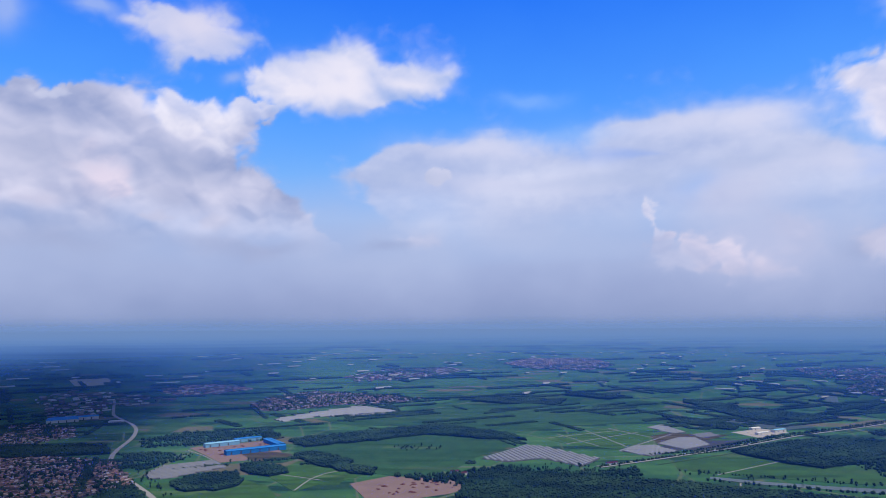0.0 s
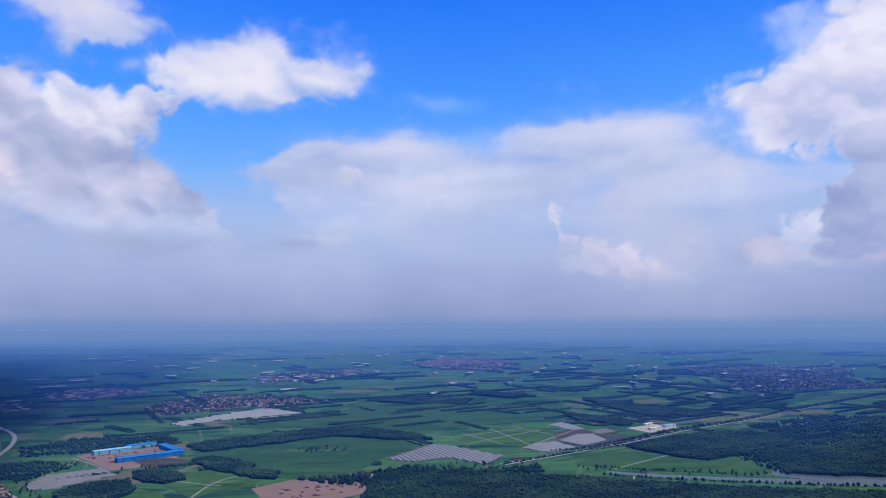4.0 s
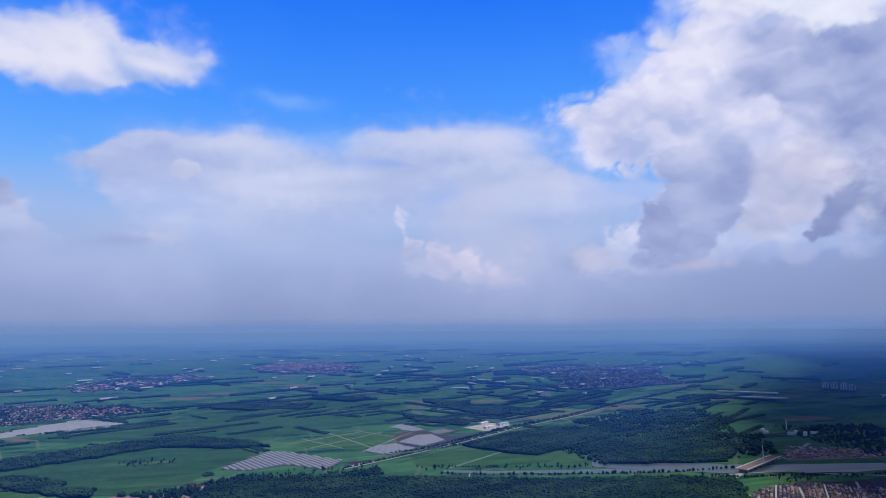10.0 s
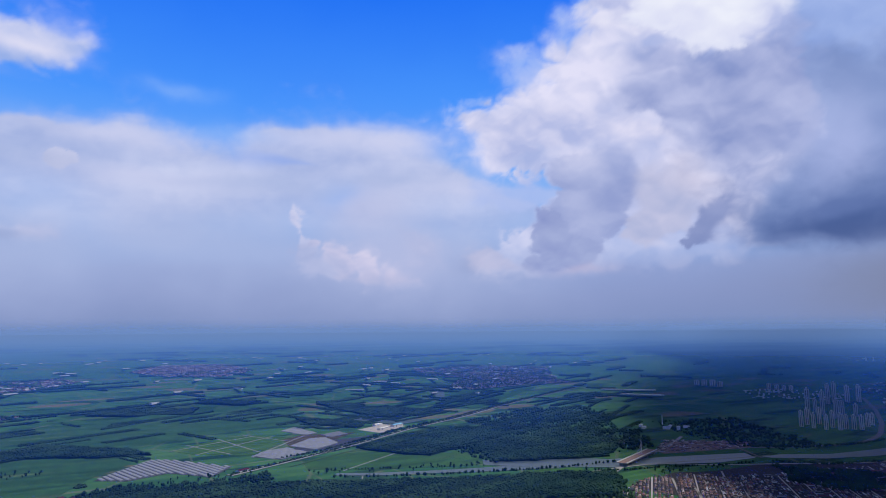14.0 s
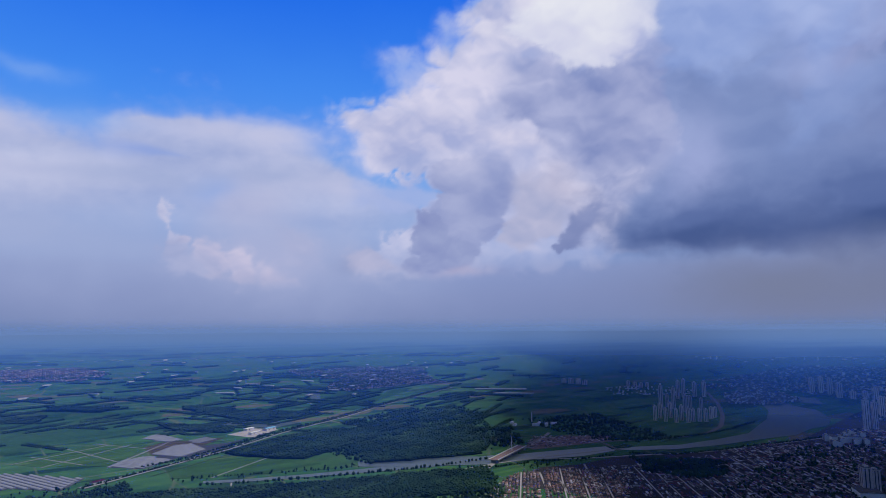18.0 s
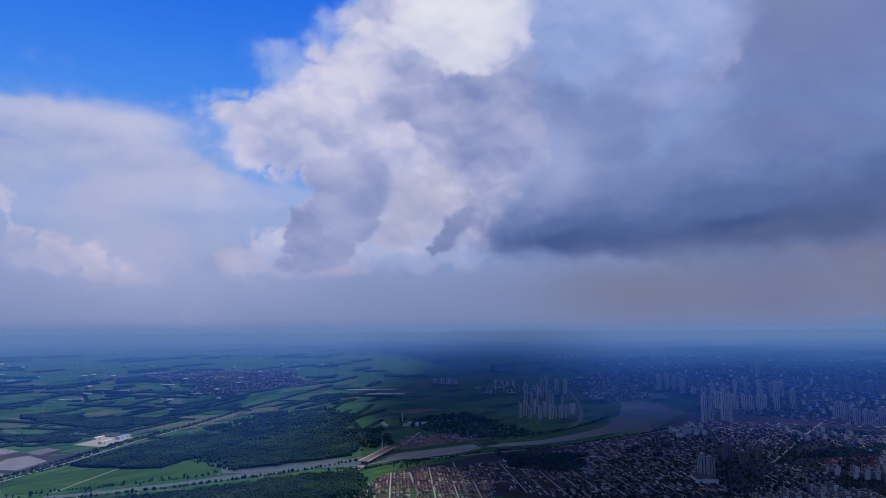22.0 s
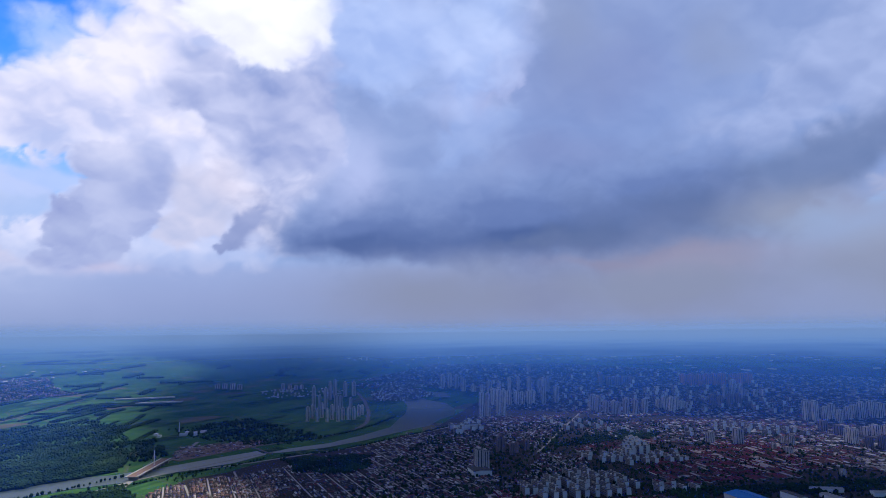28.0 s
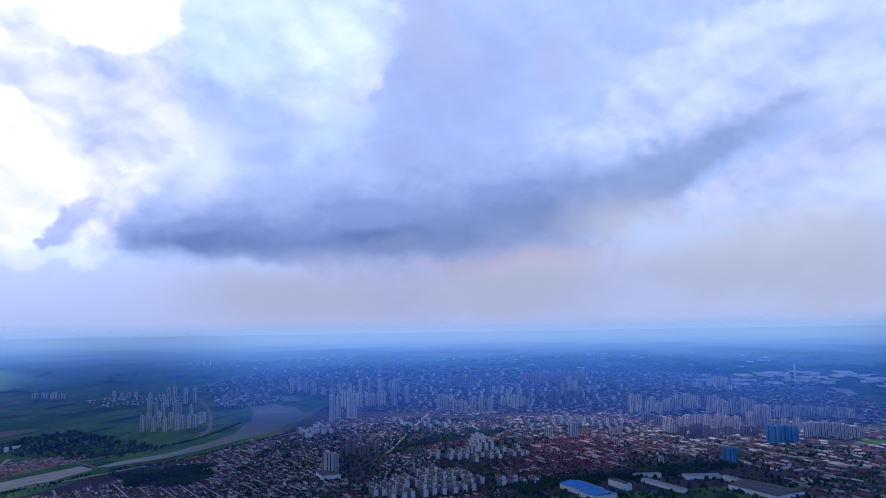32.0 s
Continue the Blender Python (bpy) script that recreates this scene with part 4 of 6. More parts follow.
def greenhouse_rows(poly, angle, pitch, width, height, mat, label, gap=0.0):
    """Long low film tunnels side by side, each clipped to the patch."""
    pitch, width, height = 1.5 * pitch, 1.5 * width, 1.2 * height
    # soil laid dark, standing in for the shade missing from the gaps
    sheet("greenhouse_gap_sheet", poly, 0.35, M["town"], "dark soil and painted gap shade between greenhouses", "ground")
    a = np.array(poly, float)
    c = a.mean(0)
    ca, sa = math.cos(radians(angle)), math.sin(radians(angle))
    loc = np.stack([(a - c) @ (ca, sa), (a - c) @ (-sa, ca)], -1)
    out = []
    v = loc[:, 1].min() + pitch / 2
    while v < loc[:, 1].max():
        cuts = []
        for (p0, q0), (p1, q1) in zip(loc, np.roll(loc, -1, 0)):
            if (q0 > v) != (q1 > v):
                cuts.append(p0 + (v - q0) * (p1 - p0) / (q1 - q0))
        cuts.sort()
        for u0, u1 in zip(cuts[::2], cuts[1::2]):
            if u1 - u0 > 12:
                out.append(((u0 + u1) / 2, v, u1 - u0 - 4))
        v += pitch
    prof = [(-0.5, 0), (-0.42, 0.55), (-0.22, 0.92), (0, 1), (0.22, 0.92), (0.42, 0.55), (0.5, 0)]
    for u, v, length in out:
        x, y = c[0] + u * ca - v * sa, c[1] + u * sa + v * ca
        X, Y, Z, s = (float(q) for q in lay(x, y))
        V = [(e * length / 2, p * width, h * height) for e in (-1, 1) for p, h in prof]
        F = [(j, j + 1, j + 8, j + 7) for j in range(6)] + [tuple(range(7))[::-1], tuple(range(7, 14))]
        ob = new("greenhouse", mesh_of("greenhouse", V, F, [mat]))
        ob.matrix_world = pose(X, Y, Z, 0, 0, angle) @ Matrix.Diagonal((s, s, s, 1))
        tagged(ob, label, "greenhouse", "greenhouses in rows")


# ---- fields ----
sheet("field", [(-500, 2261), (-298, 2463), (-95, 2534), (189, 2386), (224, 2240), (103, 2070), (23, 1879), (-128, 1812), (-259, 1885), (-410, 2048)], 0.5, M["crop"], "wide green crop field in narrow strips")
sheet("field", [(-764, 1737), (-669, 1772), (-544, 1795), (-449, 1717), (-387, 1593), (-353, 1496), (-614, 1501)], 0.5, M["crop_bright"], "bright green meadow beside the wood")
sheet("field", [(-480, 1834), (-430, 2023), (-295, 1916), (-194, 1862), (-244, 1775), (-320, 1715), (-362, 1646)], 0.5, M["crop_bright"], "bright green crop strips with a track")
sheet("field", [(-1125, 2515), (-1222, 2946), (-1151, 3017), (-1045, 2803), (-1046, 2579)], 0.5, M["crop"], "green field beside the road")
sheet("field", [(-551, 2921), (-223, 3139), (111, 3743), (702, 3868), (1163, 3498), (886, 2816), (481, 2671), (197, 2472), (-59, 2851), (-327, 2699)], 0.4, M["crop"], "broad green farmland in strips")
sheet("field", [(352, 2405), (597, 2594), (697, 2563), (780, 2454), (561, 2169), (411, 2288)], 0.6, M["crop_bright"], "light green paddies divided by pale tracks")
sheet("field", [(670, 1988), (889, 2103), (989, 1940), (1076, 1881), (1250, 1914), (1139, 1672), (1032, 1683), (710, 1815), (644, 1871)], 0.5, M["grass"], "bright green grass field in front of the forest")
sheet("field", [(2273, 3805), (2567, 3871), (2890, 3660), (2204, 3117), (1848, 2842), (1849, 3100)], 0.5, M["crop"], "green field below the far village")
sheet("field", [(1157, 1537), (1316, 1475), (1244, 1368), (1126, 1397)], 0.4, M["crop_bright"], "sunlit green clearing by the river")
sheet("bare_field", [(-2952, 5278), (-2970, 5456), (-2764, 5504), (-2407, 4922), (-2510, 4690), (-2610, 4742)], 0.6, M["pale"], "pale bare field far off")
sheet("bare_field", [(247, 3891), (686, 3967), (674, 3716), (402, 3533)], 0.6, M["verge"], "grey fallow field behind a tree line")
sheet("dirt_yard", [(-239, 1725), (-143, 1812), (7, 1769), (70, 1694), (13, 1617), (-85, 1567), (-175, 1559)], 0.6, M["soil"], "pinkish bare earth yard with low heaps", "yard")
sheet("dirt_yard", [(-845, 2250), (-762, 2312), (-625, 2376), (-514, 2161), (-600, 2028), (-659, 2004)], 0.55, M["soil"], "brown factory yard of bare earth", "yard")
sheet("dirt_yard", [(1067, 2504), (1219, 2587), (1277, 2497), (1112, 2364)], 0.6, M["pale"], "pale building site beside the highway", "yard")
sheet("dirt_yard", [(1700, 1550), (1888, 1651), (2125, 1480), (2005, 1421), (1682, 1497)], 0.6, M["soil"], "brown building ground on the river bank", "yard")

sheet("field", [(-652, 2158), (-594, 2194), (-474, 2131), (-479, 2038), (-565, 2015)], 0.62, M["fallow"], "dark ploughed plots below the factory")
sheet("field", [(-365, 1810), (-314, 1859), (-261, 1821), (-264, 1717), (-314, 1718)], 0.62, M["grass"], "small bright green plot among hedges")

# ---- water ----
sheet("river", [(1145, 1720), (1257, 1632), (1407, 1598), (1488, 1498), (1644, 1456), (1780, 1411), (1902, 1368), (1858, 1301), (1707, 1313), (1547, 1387), (1409, 1417), (1312, 1487), (1201, 1558), (1103, 1656)], 1.0, M["water"], "slow grey-brown river below the bridge", "river")
sheet("river", [(1886, 1301), (1967, 1297), (2115, 1215), (2308, 1185), (2528, 1172), (2774, 1242), (2966, 1294), (3277, 1417), (3537, 1564), (3731, 1547), (3560, 1408), (3464, 1271), (3178, 1112), (2967, 1046), (2807, 1057), (2618, 1035), (2395, 1086), (2192, 1125), (2022, 1183), (1902, 1274)], 1.0, M["water"], "wide grey river bend through the town", "river")
sheet("river", [(4284, 2052), (4666, 2119), (4580, 1967), (4228, 1803), (4133, 1877), (4027, 1477), (3760, 1344), (3763, 1561), (3911, 1776)], 1.0, M["water"], "far river basin with an island", "river")
sheet("canal", [(696, 1779), (806, 1719), (950, 1664), (1129, 1612), (1314, 1565), (1516, 1514), (1470, 1468), (1265, 1507), (1095, 1564), (932, 1632), (791, 1687), (685, 1752)], 0.7, M["water"], "narrow grey canal in front of the forest", "canal")
sheet("pond", [(1111, 2795), (1265, 2866), (1391, 2717), (1448, 2618), (1307, 2556), (1188, 2634)], 1.0, M["water"], "grey pond beside the building site", "pond")

# ---- roads ----
way("road", [(-1880, 3840), (-1516, 3089), (-1296, 2812), (-1204, 2655), (-1127, 2451), (-1095, 2322), (-1054, 2147), (-1010, 2038), (-917, 1901), (-812, 1762), (-712, 1643), (-630, 1524)], 14, 1.2, M["road"], "pale winding country road")
HIGHWAY = [(434, 1907), (617, 2006), (948, 2202), (1262, 2420), (1649, 2626), (2160, 2961), (3100, 3496)]
way("highway", HIGHWAY, 30, 0.9, M["verge"], "grassy strip under the highway")
way("highway", HIGHWAY, 6.5, 1.7, M["road"], "pale carriageway of a straight highway", shift=8)
way("highway", HIGHWAY, 6.5, 1.7, M["road"], "pale carriageway of a straight highway", shift=-8)
way("levee_track", [(612, 1934), (903, 2098), (1214, 2329), (1589, 2531)], 5, 1.5, M["verge"], "sandy levee track beside the highway")
for line in ([(350, 2393), (665, 2564)], [(409, 2277), (728, 2521)], [(533, 2596), (608, 2178)], [(417, 2491), (512, 2232)], [(637, 2621), (740, 2393)], [(567, 2160), (839, 2478)], [(724, 1799), (1038, 2010)],
             [(-364, 1657), (-345, 1845), (-233, 1930)], [(-315, 1764), (-488, 1862)], [(-635, 1955), (-751, 2120), (-838, 2209)], [(1968, 3568), (1785, 3057)], [(744, 1709), (685, 1578), (613, 1431)], [(-216, 3038), (135, 3545)]):
    way("field_track", line, 4.0, 1.0, M["road"], "narrow pale track between fields")
sheet("field", [(742, 2430), (823, 2491), (1033, 2446), (905, 2329), (713, 2247)], 0.7, M["fallow"], "brown fallow field beside greenhouses")
sheet("field", [(779, 2224), (886, 2330), (1001, 2326), (1080, 2371), (963, 2240), (779, 2125)], 0.75, M["net"], "dark shade-net plots beside the highway")
sheet("field", [(663, 2177), (766, 2267), (767, 2164), (711, 2108)], 0.75, M["net"], "dark shade-net plots beside the highway")
way("road", [(1926, 1301), (1566, 1395), (1360, 1427), (1264, 1417)], 7, 1.4, M["road"], "pale road along the river bank")

# ---- woods ----
wood([(70, 1807), (175, 1869), (314, 1780), (402, 1765), (532, 1729), (629, 1690), (759, 1619), (1047, 1497), (1219, 1454), (1325, 1379), (1318, 1320), (1176, 1197), (26, 1573)], "dense dark green forest in the foreground", 2.9, 1.1, 1.0, 24000)
wood([(897, 2123), (1168, 2286), (1414, 2336), (1625, 2217), (1400, 2023), (1189, 1935), (1045, 1862), (985, 1932), (908, 2063)], "dark green plantation beside the highway", 3.2, 1.0, 0.9, 9000)
wood([(-548, 2385), (-310, 2555), (-11, 2734), (239, 2484), (294, 2348), (169, 2375), (-52, 2493), (-284, 2342), (-460, 2249)])
wood([(-143, 1812), (22, 1829), (69, 1863), (150, 1905), (243, 1888), (393, 1855), (539, 1881), (515, 1751), (286, 1611), (83, 1564), (62, 1671)], "dark trees and scrub round the greenhouses", 2.9, 0.5, 1.2, 6000, False)
wood([(1233, 1889), (1458, 2040), (1613, 1835), (1689, 1704), (1496, 1553), (1151, 1668)], "dark plantation beside the canal", 3.2, 1.0)
wood([(1533, 2443), (1933, 2652), (2337, 2645), (2224, 2291), (1744, 1758), (1651, 1878), (1563, 2151)], "patchy dark plantations on the plain", 3.6, 0.24, 1.1, 7000, False)
wood([(1322, 2176), (1643, 2181), (1997, 1893), (1750, 1595), (1521, 1594), (1300, 1657), (1148, 1694), (1142, 1879)], "dark woods above the river bend", 3.4, 0.30, 1.1, 7000, False)
wood([(930, 1528), (1097, 1457), (1261, 1391), (1346, 1378), (1279, 1268), (1149, 1104), (1085, 1069), (797, 1310)], "dark trees along the river bank", 2.9, 0.8, 1.1, 7000, False)
wood([(967, 3070), (998, 2935), (1171, 2662), (1099, 2549), (945, 2716)])
wood([(1274, 3601), (1417, 3336), (1394, 2748), (1280, 2801), (1235, 3229)])
wood([(1395, 3222), (1553, 3007), (1665, 2855), (1461, 2745), (1360, 2921)])
wood([(-1602, 2272), (-1174, 2324), (-1052, 2156), (-1219, 2105), (-1448, 2058)])
wood([(-1089, 2414), (-981, 2577), (-669, 2622), (-570, 2434), (-628, 2388), (-832, 2292), (-988, 2254)], "loose dark trees between fields", 3.0, 0.4, 1.1, 5000, False)
wood([(-1038, 2146), (-866, 2142), (-776, 2139), (-780, 2058), (-845, 1900), (-883, 1931)], "trees beside the country road", 2.9, 0.4, 1.1, 4000, False)
wood([(-691, 1717), (-682, 1805), (-568, 1871), (-521, 1743), (-534, 1672), (-637, 1652)], "small dark wood by the meadow", 2.9, 1.1)
wood([(-589, 1952), (-534, 1979), (-468, 1936), (-425, 1848), (-461, 1809), (-533, 1839)], "small dark wood by the crop strips", 2.9, 1.1)
wood([(-464, 2112), (-430, 2153), (-323, 2077), (-269, 1994), (-275, 1916), (-340, 1925), (-414, 2007)], "dark copse in the fields", 2.9, 1.1)
wood([(-331, 1930), (-289, 1962), (-193, 1896), (-192, 1817), (-257, 1839)], "dark copse beside the bare yard", 2.9, 1.1)
wood([(-833, 1662), (-780, 1725), (-686, 1584), (-681, 1511), (-797, 1542)], "dark trees on the village edge", 2.9, 1.1)
wood([(209, 3799), (653, 3603), (568, 3374), (333, 3433), (166, 3571)])
wood([(738, 4068), (1006, 3790), (899, 3619), (702, 3868)])
wood([(2200, 2036), (2581, 1907), (2337, 1468), (2236, 1285), (2081, 1328), (1972, 1430), (2033, 1685)], "loose dark trees across the river", 3.2, 0.16, 1.1, 6000, False)
wood([(1805, 1208), (1865, 1090), (1942, 986), (1790, 882), (1662, 919), (1648, 1049)], "dark park trees in the old town", 3.4, 0.75, 1.3, 6000, False)
tree_line([(677, 1732), (839, 1649), (1091, 1558), (1265, 1507), (1467, 1484)], 9, "trees along the canal bank")
tree_line([(713, 1822), (886, 1740), (1118, 1647)], 16, "scattered trees along the canal bank", 2.6, 2.0, 0.3)
tree_line([(630, 2073), (770, 2125), (944, 2240), (1088, 2347), (1234, 2439)], 7, "row of roadside trees beside the highway", 3.2, 1.0, 0.25)
tree_line([(631, 2021), (816, 2105), (927, 2159)], 8, "row of roadside trees beside the highway", 3.0, 1.0, 0.35)
tree_line(HIGHWAY, 6, "row of trees between the carriageways", 2.4, 0.8, 0.2)
tree_line([(x - 12, y + 21) for x, y in HIGHWAY[2:]], 7, "row of trees along the highway", 2.8, 2.0, 0.3)
tree_line([(1853, 1237), (1940, 1134), (2109, 1072), (2298, 1031), (2489, 972), (2668, 941)], 5, "trees along the river bank", 3.0)
tree_line([(2014, 1439), (2152, 1328), (2375, 1268), (2560, 1263), (2843, 1290)], 5, "trees along the far river bank", 3.0)
tree_line([(1309, 1450), (1392, 1383), (1533, 1356), (1672, 1286), (1794, 1260)], 6, "trees along the river bank", 2.8, 2.0, 0.3)


ROUTE = [(434, 1907), (617, 2006), (948, 2202), (1262, 2420), (1649, 2626), (2160, 2961), (3100, 3496)] + [(-1880, 3840), (-1516, 3089), (-1296, 2812), (-1204, 2655), (-1127, 2451), (-1095, 2322), (-1054, 2147)]
CLEAR = [(ax + (bx - ax) * k / 8, ay + (by - ay) * k / 8) for (ax, ay), (bx, by) in zip(ROUTE, ROUTE[1:]) for k in range(8)]


PLOTS = [[(-500, 2261), (-298, 2463), (-95, 2534), (189, 2386), (224, 2240), (103, 2070), (23, 1879), (-128, 1812), (-259, 1885), (-410, 2048)], [(90, 2035), (270, 2285), (340, 2250), (500, 2025), (395, 1890)], [(520, 2150), (780, 2720), (1050, 2520), (1110, 2380), (760, 2080), (620, 2030)], [(330, 2405), (597, 2620), (800, 2454), (561, 2140)], [(-870, 2250), (-620, 2420), (-470, 2260), (-590, 2020), (-850, 1840)],
         [(-760, 2920), (-420, 3440), (-190, 3180), (-560, 2990), (-690, 2830)], [(1050, 2500), (1230, 2620), (1450, 2640), (1280, 2440), (1110, 2340)], [(650, 1990), (889, 2120), (1250, 1920), (1140, 1660), (640, 1850)], [(-260, 1730), (-143, 1830), (90, 1690), (-175, 1540)]]


def copses(count, az, dist, label, seed, size=6.0, solid=0.9):
    """Narrow belts of trees along the field edges."""
    rs = np.random.RandomState(seed)
    xs, ys = [], []
    for _ in range(count):
        a, r = radians(rs.uniform(*az)), math.exp(rs.uniform(math.log(dist[0]), math.log(dist[1])))
        x, y = r * math.sin(a), r * math.cos(a)
        k = max(1.0, r / 3000)
        if any(math.hypot(x - cx, y - cy) < 135 for cx, cy in CLEAR):
            continue
        turn = radians(26 + rs.normal(0, 6) + (90 if rs.rand() < 0.3 else 0))
        length, wide = rs.uniform(110, 500) * k ** 0.6, rs.uniform(8, 34) * k ** 0.7
        n = int(length * wide / (size * size * k ** 1.6 * 1.8) * solid) + 3
        u, v = rs.uniform(-length, length, n) / 2, rs.uniform(-wide, wide, n) / 2 + rs.normal(0, 6)
        xs.append(x + u * math.cos(turn) - v * math.sin(turn)), ys.append(y + u * math.sin(turn) + v * math.cos(turn))
    x, y = np.concatenate(xs), np.concatenate(ys)
    for plot in PLOTS:
        k = ~inside(plot, x, y)
        x, y = x[k], y[k]
    V, F = crowns(x, y, size * np.maximum(1.0, np.hypot(x, y) / 3000) ** 0.8, seed + 1, 0.9)
    return tagged(new("tree_belts", mesh_of("tree_belts", V, F, [M["canopy"]])), label, "trees", kind="stuff")


copses(190, (-36, 46), (2850, 6300), "dark tree belts between distant fields", 21, 3.4)
copses(260, (-36, 120), (5700, 21000), "far dark tree belts in the haze", 23, 3.8, 0.7)
copses(24, (30, 44), (2250, 3900), "dark tree belts in the river plain", 25, 3.2)
copses(80, (20, 46), (2400, 5000), "dark plantation belts on the river plain", 29, 3.4)
copses(60, (-30, 30), (1950, 3300), "dark tree belts between fields", 27, 3.0)

# ---- greenhouses ----
greenhouse_rows([(110, 2035), (277, 2260), (327, 2237), (467, 2025), (390, 1914), (296, 2030), (189, 1982)], 105, 11, 8.6, 3.4, M["film"], "long grey film greenhouse beside others")
greenhouse_rows([(-816, 1856), (-807, 1960), (-688, 2038), (-621, 1939), (-725, 1799), (-776, 1787)], 33, 12, 9, 3.5, M["dark_film"], "old dark greenhouse with a low arched roof")
greenhouse_rows([(-744, 2928), (-599, 3175), (-416, 3417), (-213, 3180), (-367, 3025), (-568, 3014), (-682, 2856)], 40, 22, 17, 4, M["film"], "distant white film greenhouse")
greenhouse_rows([(557, 2150), (623, 2228), (700, 2247), (735, 2126), (625, 2056)], 116, 9, 7.6, 3, M["film"], "pale film greenhouse in a dense block")
greenhouse_rows([(714, 2268), (829, 2390), (888, 2389), (885, 2242), (776, 2163)], 116, 9, 7.6, 3, M["film"], "pale film greenhouse in a dense block")
greenhouse_rows([(795, 2631), (872, 2703), (900, 2502), (843, 2477)], 116, 10, 8, 3, M["film"], "pale film greenhouse in a dense block")
greenhouse_rows([(895, 2450), (983, 2499), (992, 2422), (913, 2376)], 116, 11, 9, 3, M["dark_film"], "low greenhouse under dark shade cloth")

# ---- villages ----
ROOFS = [M["wall"], M["brick_roof"]]
sheet("village_ground", [(-1487, 2112), (-1230, 2124), (-993, 2038), (-857, 1843), (-783, 1725), (-865, 1573), (-1071, 1533)], 0.4, M["town"], "trodden village ground between houses", "ground")
houses("village_houses", [(-1496, 2077), (-1219, 2105), (-993, 2038), (-857, 1843), (-787, 1725), (-877, 1593), (-994, 1532), (-1096, 1534)], 33, 10.5, 9.5, ((7, 10), (4, 5.5), (3.2, 4.8)), ROOFS, "crowded brick village houses with red and grey roofs", 0.9, seed=3, lane=7, singles=150, single_label="low brick village house with a pitched roof")
houses("village_houses", [(-2009, 2773), (-1717, 2827), (-1503, 2740), (-1356, 2496), (-1418, 2342), (-1625, 2252)], 33, 12, 10.5, ((8, 11), (4.5, 6), (3.4, 5)), ROOFS, "brick village houses with red roofs", seed=4, lane=7)
houses("village_houses", [(-997, 3442), (-997, 3889), (-799, 4223), (-419, 3991), (-109, 3754), (-277, 3486), (-539, 3472), (-726, 3267), (-847, 3206)], 33, 20, 15, ((12, 18), (7, 10), (4, 6)), ROOFS, "distant village of red and grey roofs", 0.6, seed=5)
houses("village_houses", [(2453, 4104), (3043, 4823), (3929, 5361), (3373, 3856), (2800, 3829), (2406, 3755)], 33, 22, 17, ((14, 22), (8, 12), (5, 7)), ROOFS, "distant village of red roofs", 0.6, seed=6)
houses("village_houses", [(659, 7358), (1127, 8536), (1833, 8457), (1818, 7024), (1358, 6043), (846, 6422)], 33, 40, 34, ((22, 40), (12, 18), (7, 10)), ROOFS, "far village in the haze", 0.55, seed=11)
houses("village_houses", [(-1853, 4358), (-1800, 4694), (-1548, 4772), (-1242, 4404), (-1377, 4040), (-1626, 3985)], 33, 28, 24, ((14, 30), (9, 13), (5, 7)), ROOFS, "far village in the haze", 0.5, seed=12)
houses("village_houses", [(-2356, 3863), (-2421, 4389), (-1764, 3992), (-1482, 3790), (-1594, 3545), (-1658, 3375), (-1546, 2905), (-1750, 3003)], 33, 40, 30, ((20, 50), (9, 14), (5, 8)), [M["wall"], M["city_roof"]], "scattered sheds and houses", 0.35, seed=13, gable=False)
houses("village_houses", [(-837, 5371), (-466, 6532), (88, 6671), (237, 6132), (-278, 5102), (-605, 4962)], 33, 34, 28, ((16, 34), (9, 13), (5, 7)), [M["wall"], M["city_roof"]], "far village in the haze", 0.4, seed=14)
houses("village_houses", [(3229, 6214), (4240, 6259), (4541, 5616), (3623, 4330), (3059, 4515), (2855, 5078)], 33, 38, 30, ((18, 36), (10, 14), (5, 8)), ROOFS, "far village in the haze", 0.4, seed=15)
houses("farm_sheds", [(-2879, 4049), (-5549, 8351), (-970, 13575), (8003, 12022), (6726, 7116), (2332, 3035), (1424, 3289), (55, 4253), (-1389, 3411)], 33, 390, 280, ((45, 180), (13, 22), (6, 10)), [M["white_wall"], M["film"]], "scattered pale farm sheds in the far fields", 0.16, 0.4, 16, False, "sheds")
houses("farm_sheds", [(7323, 4370), (16735, 7459), (22264, -1570), (15133, -5067), (6383, -2114), (6838, -181), (6970, 1828)], 33, 430, 290, ((45, 210), (15, 26), (7, 12)), [M["white_wall"], M["film"]], "scattered pale sheds in the far fields", 0.25, 0.4, 17, False, "sheds")
houses("riverside_sheds", [(1680, 1531), (1883, 1677), (2082, 1518), (1986, 1423), (1759, 1491)], 26, 15, 11, ((8, 16), (5, 8), (3, 5)), ROOFS, "red-roofed sheds on the building ground", 0.6, seed=18)

for grove in ([(-1487, 2112), (-1230, 2124), (-993, 2038), (-857, 1843), (-783, 1725), (-865, 1573), (-1071, 1533)], [(-2009, 2773), (-1717, 2827), (-1503, 2740), (-1356, 2496), (-1418, 2342), (-1625, 2252)],
              [(-997, 3442), (-997, 3889), (-799, 4223), (-419, 3991), (-109, 3754), (-277, 3486), (-539, 3472), (-726, 3267), (-847, 3206)], [(2453, 4104), (3043, 4823), (3929, 5361), (3373, 3856), (2800, 3829), (2406, 3755)]):
    wood(grove, "dark garden trees scattered among village houses", 3.0, 0.09, 1.2, 3000, False)

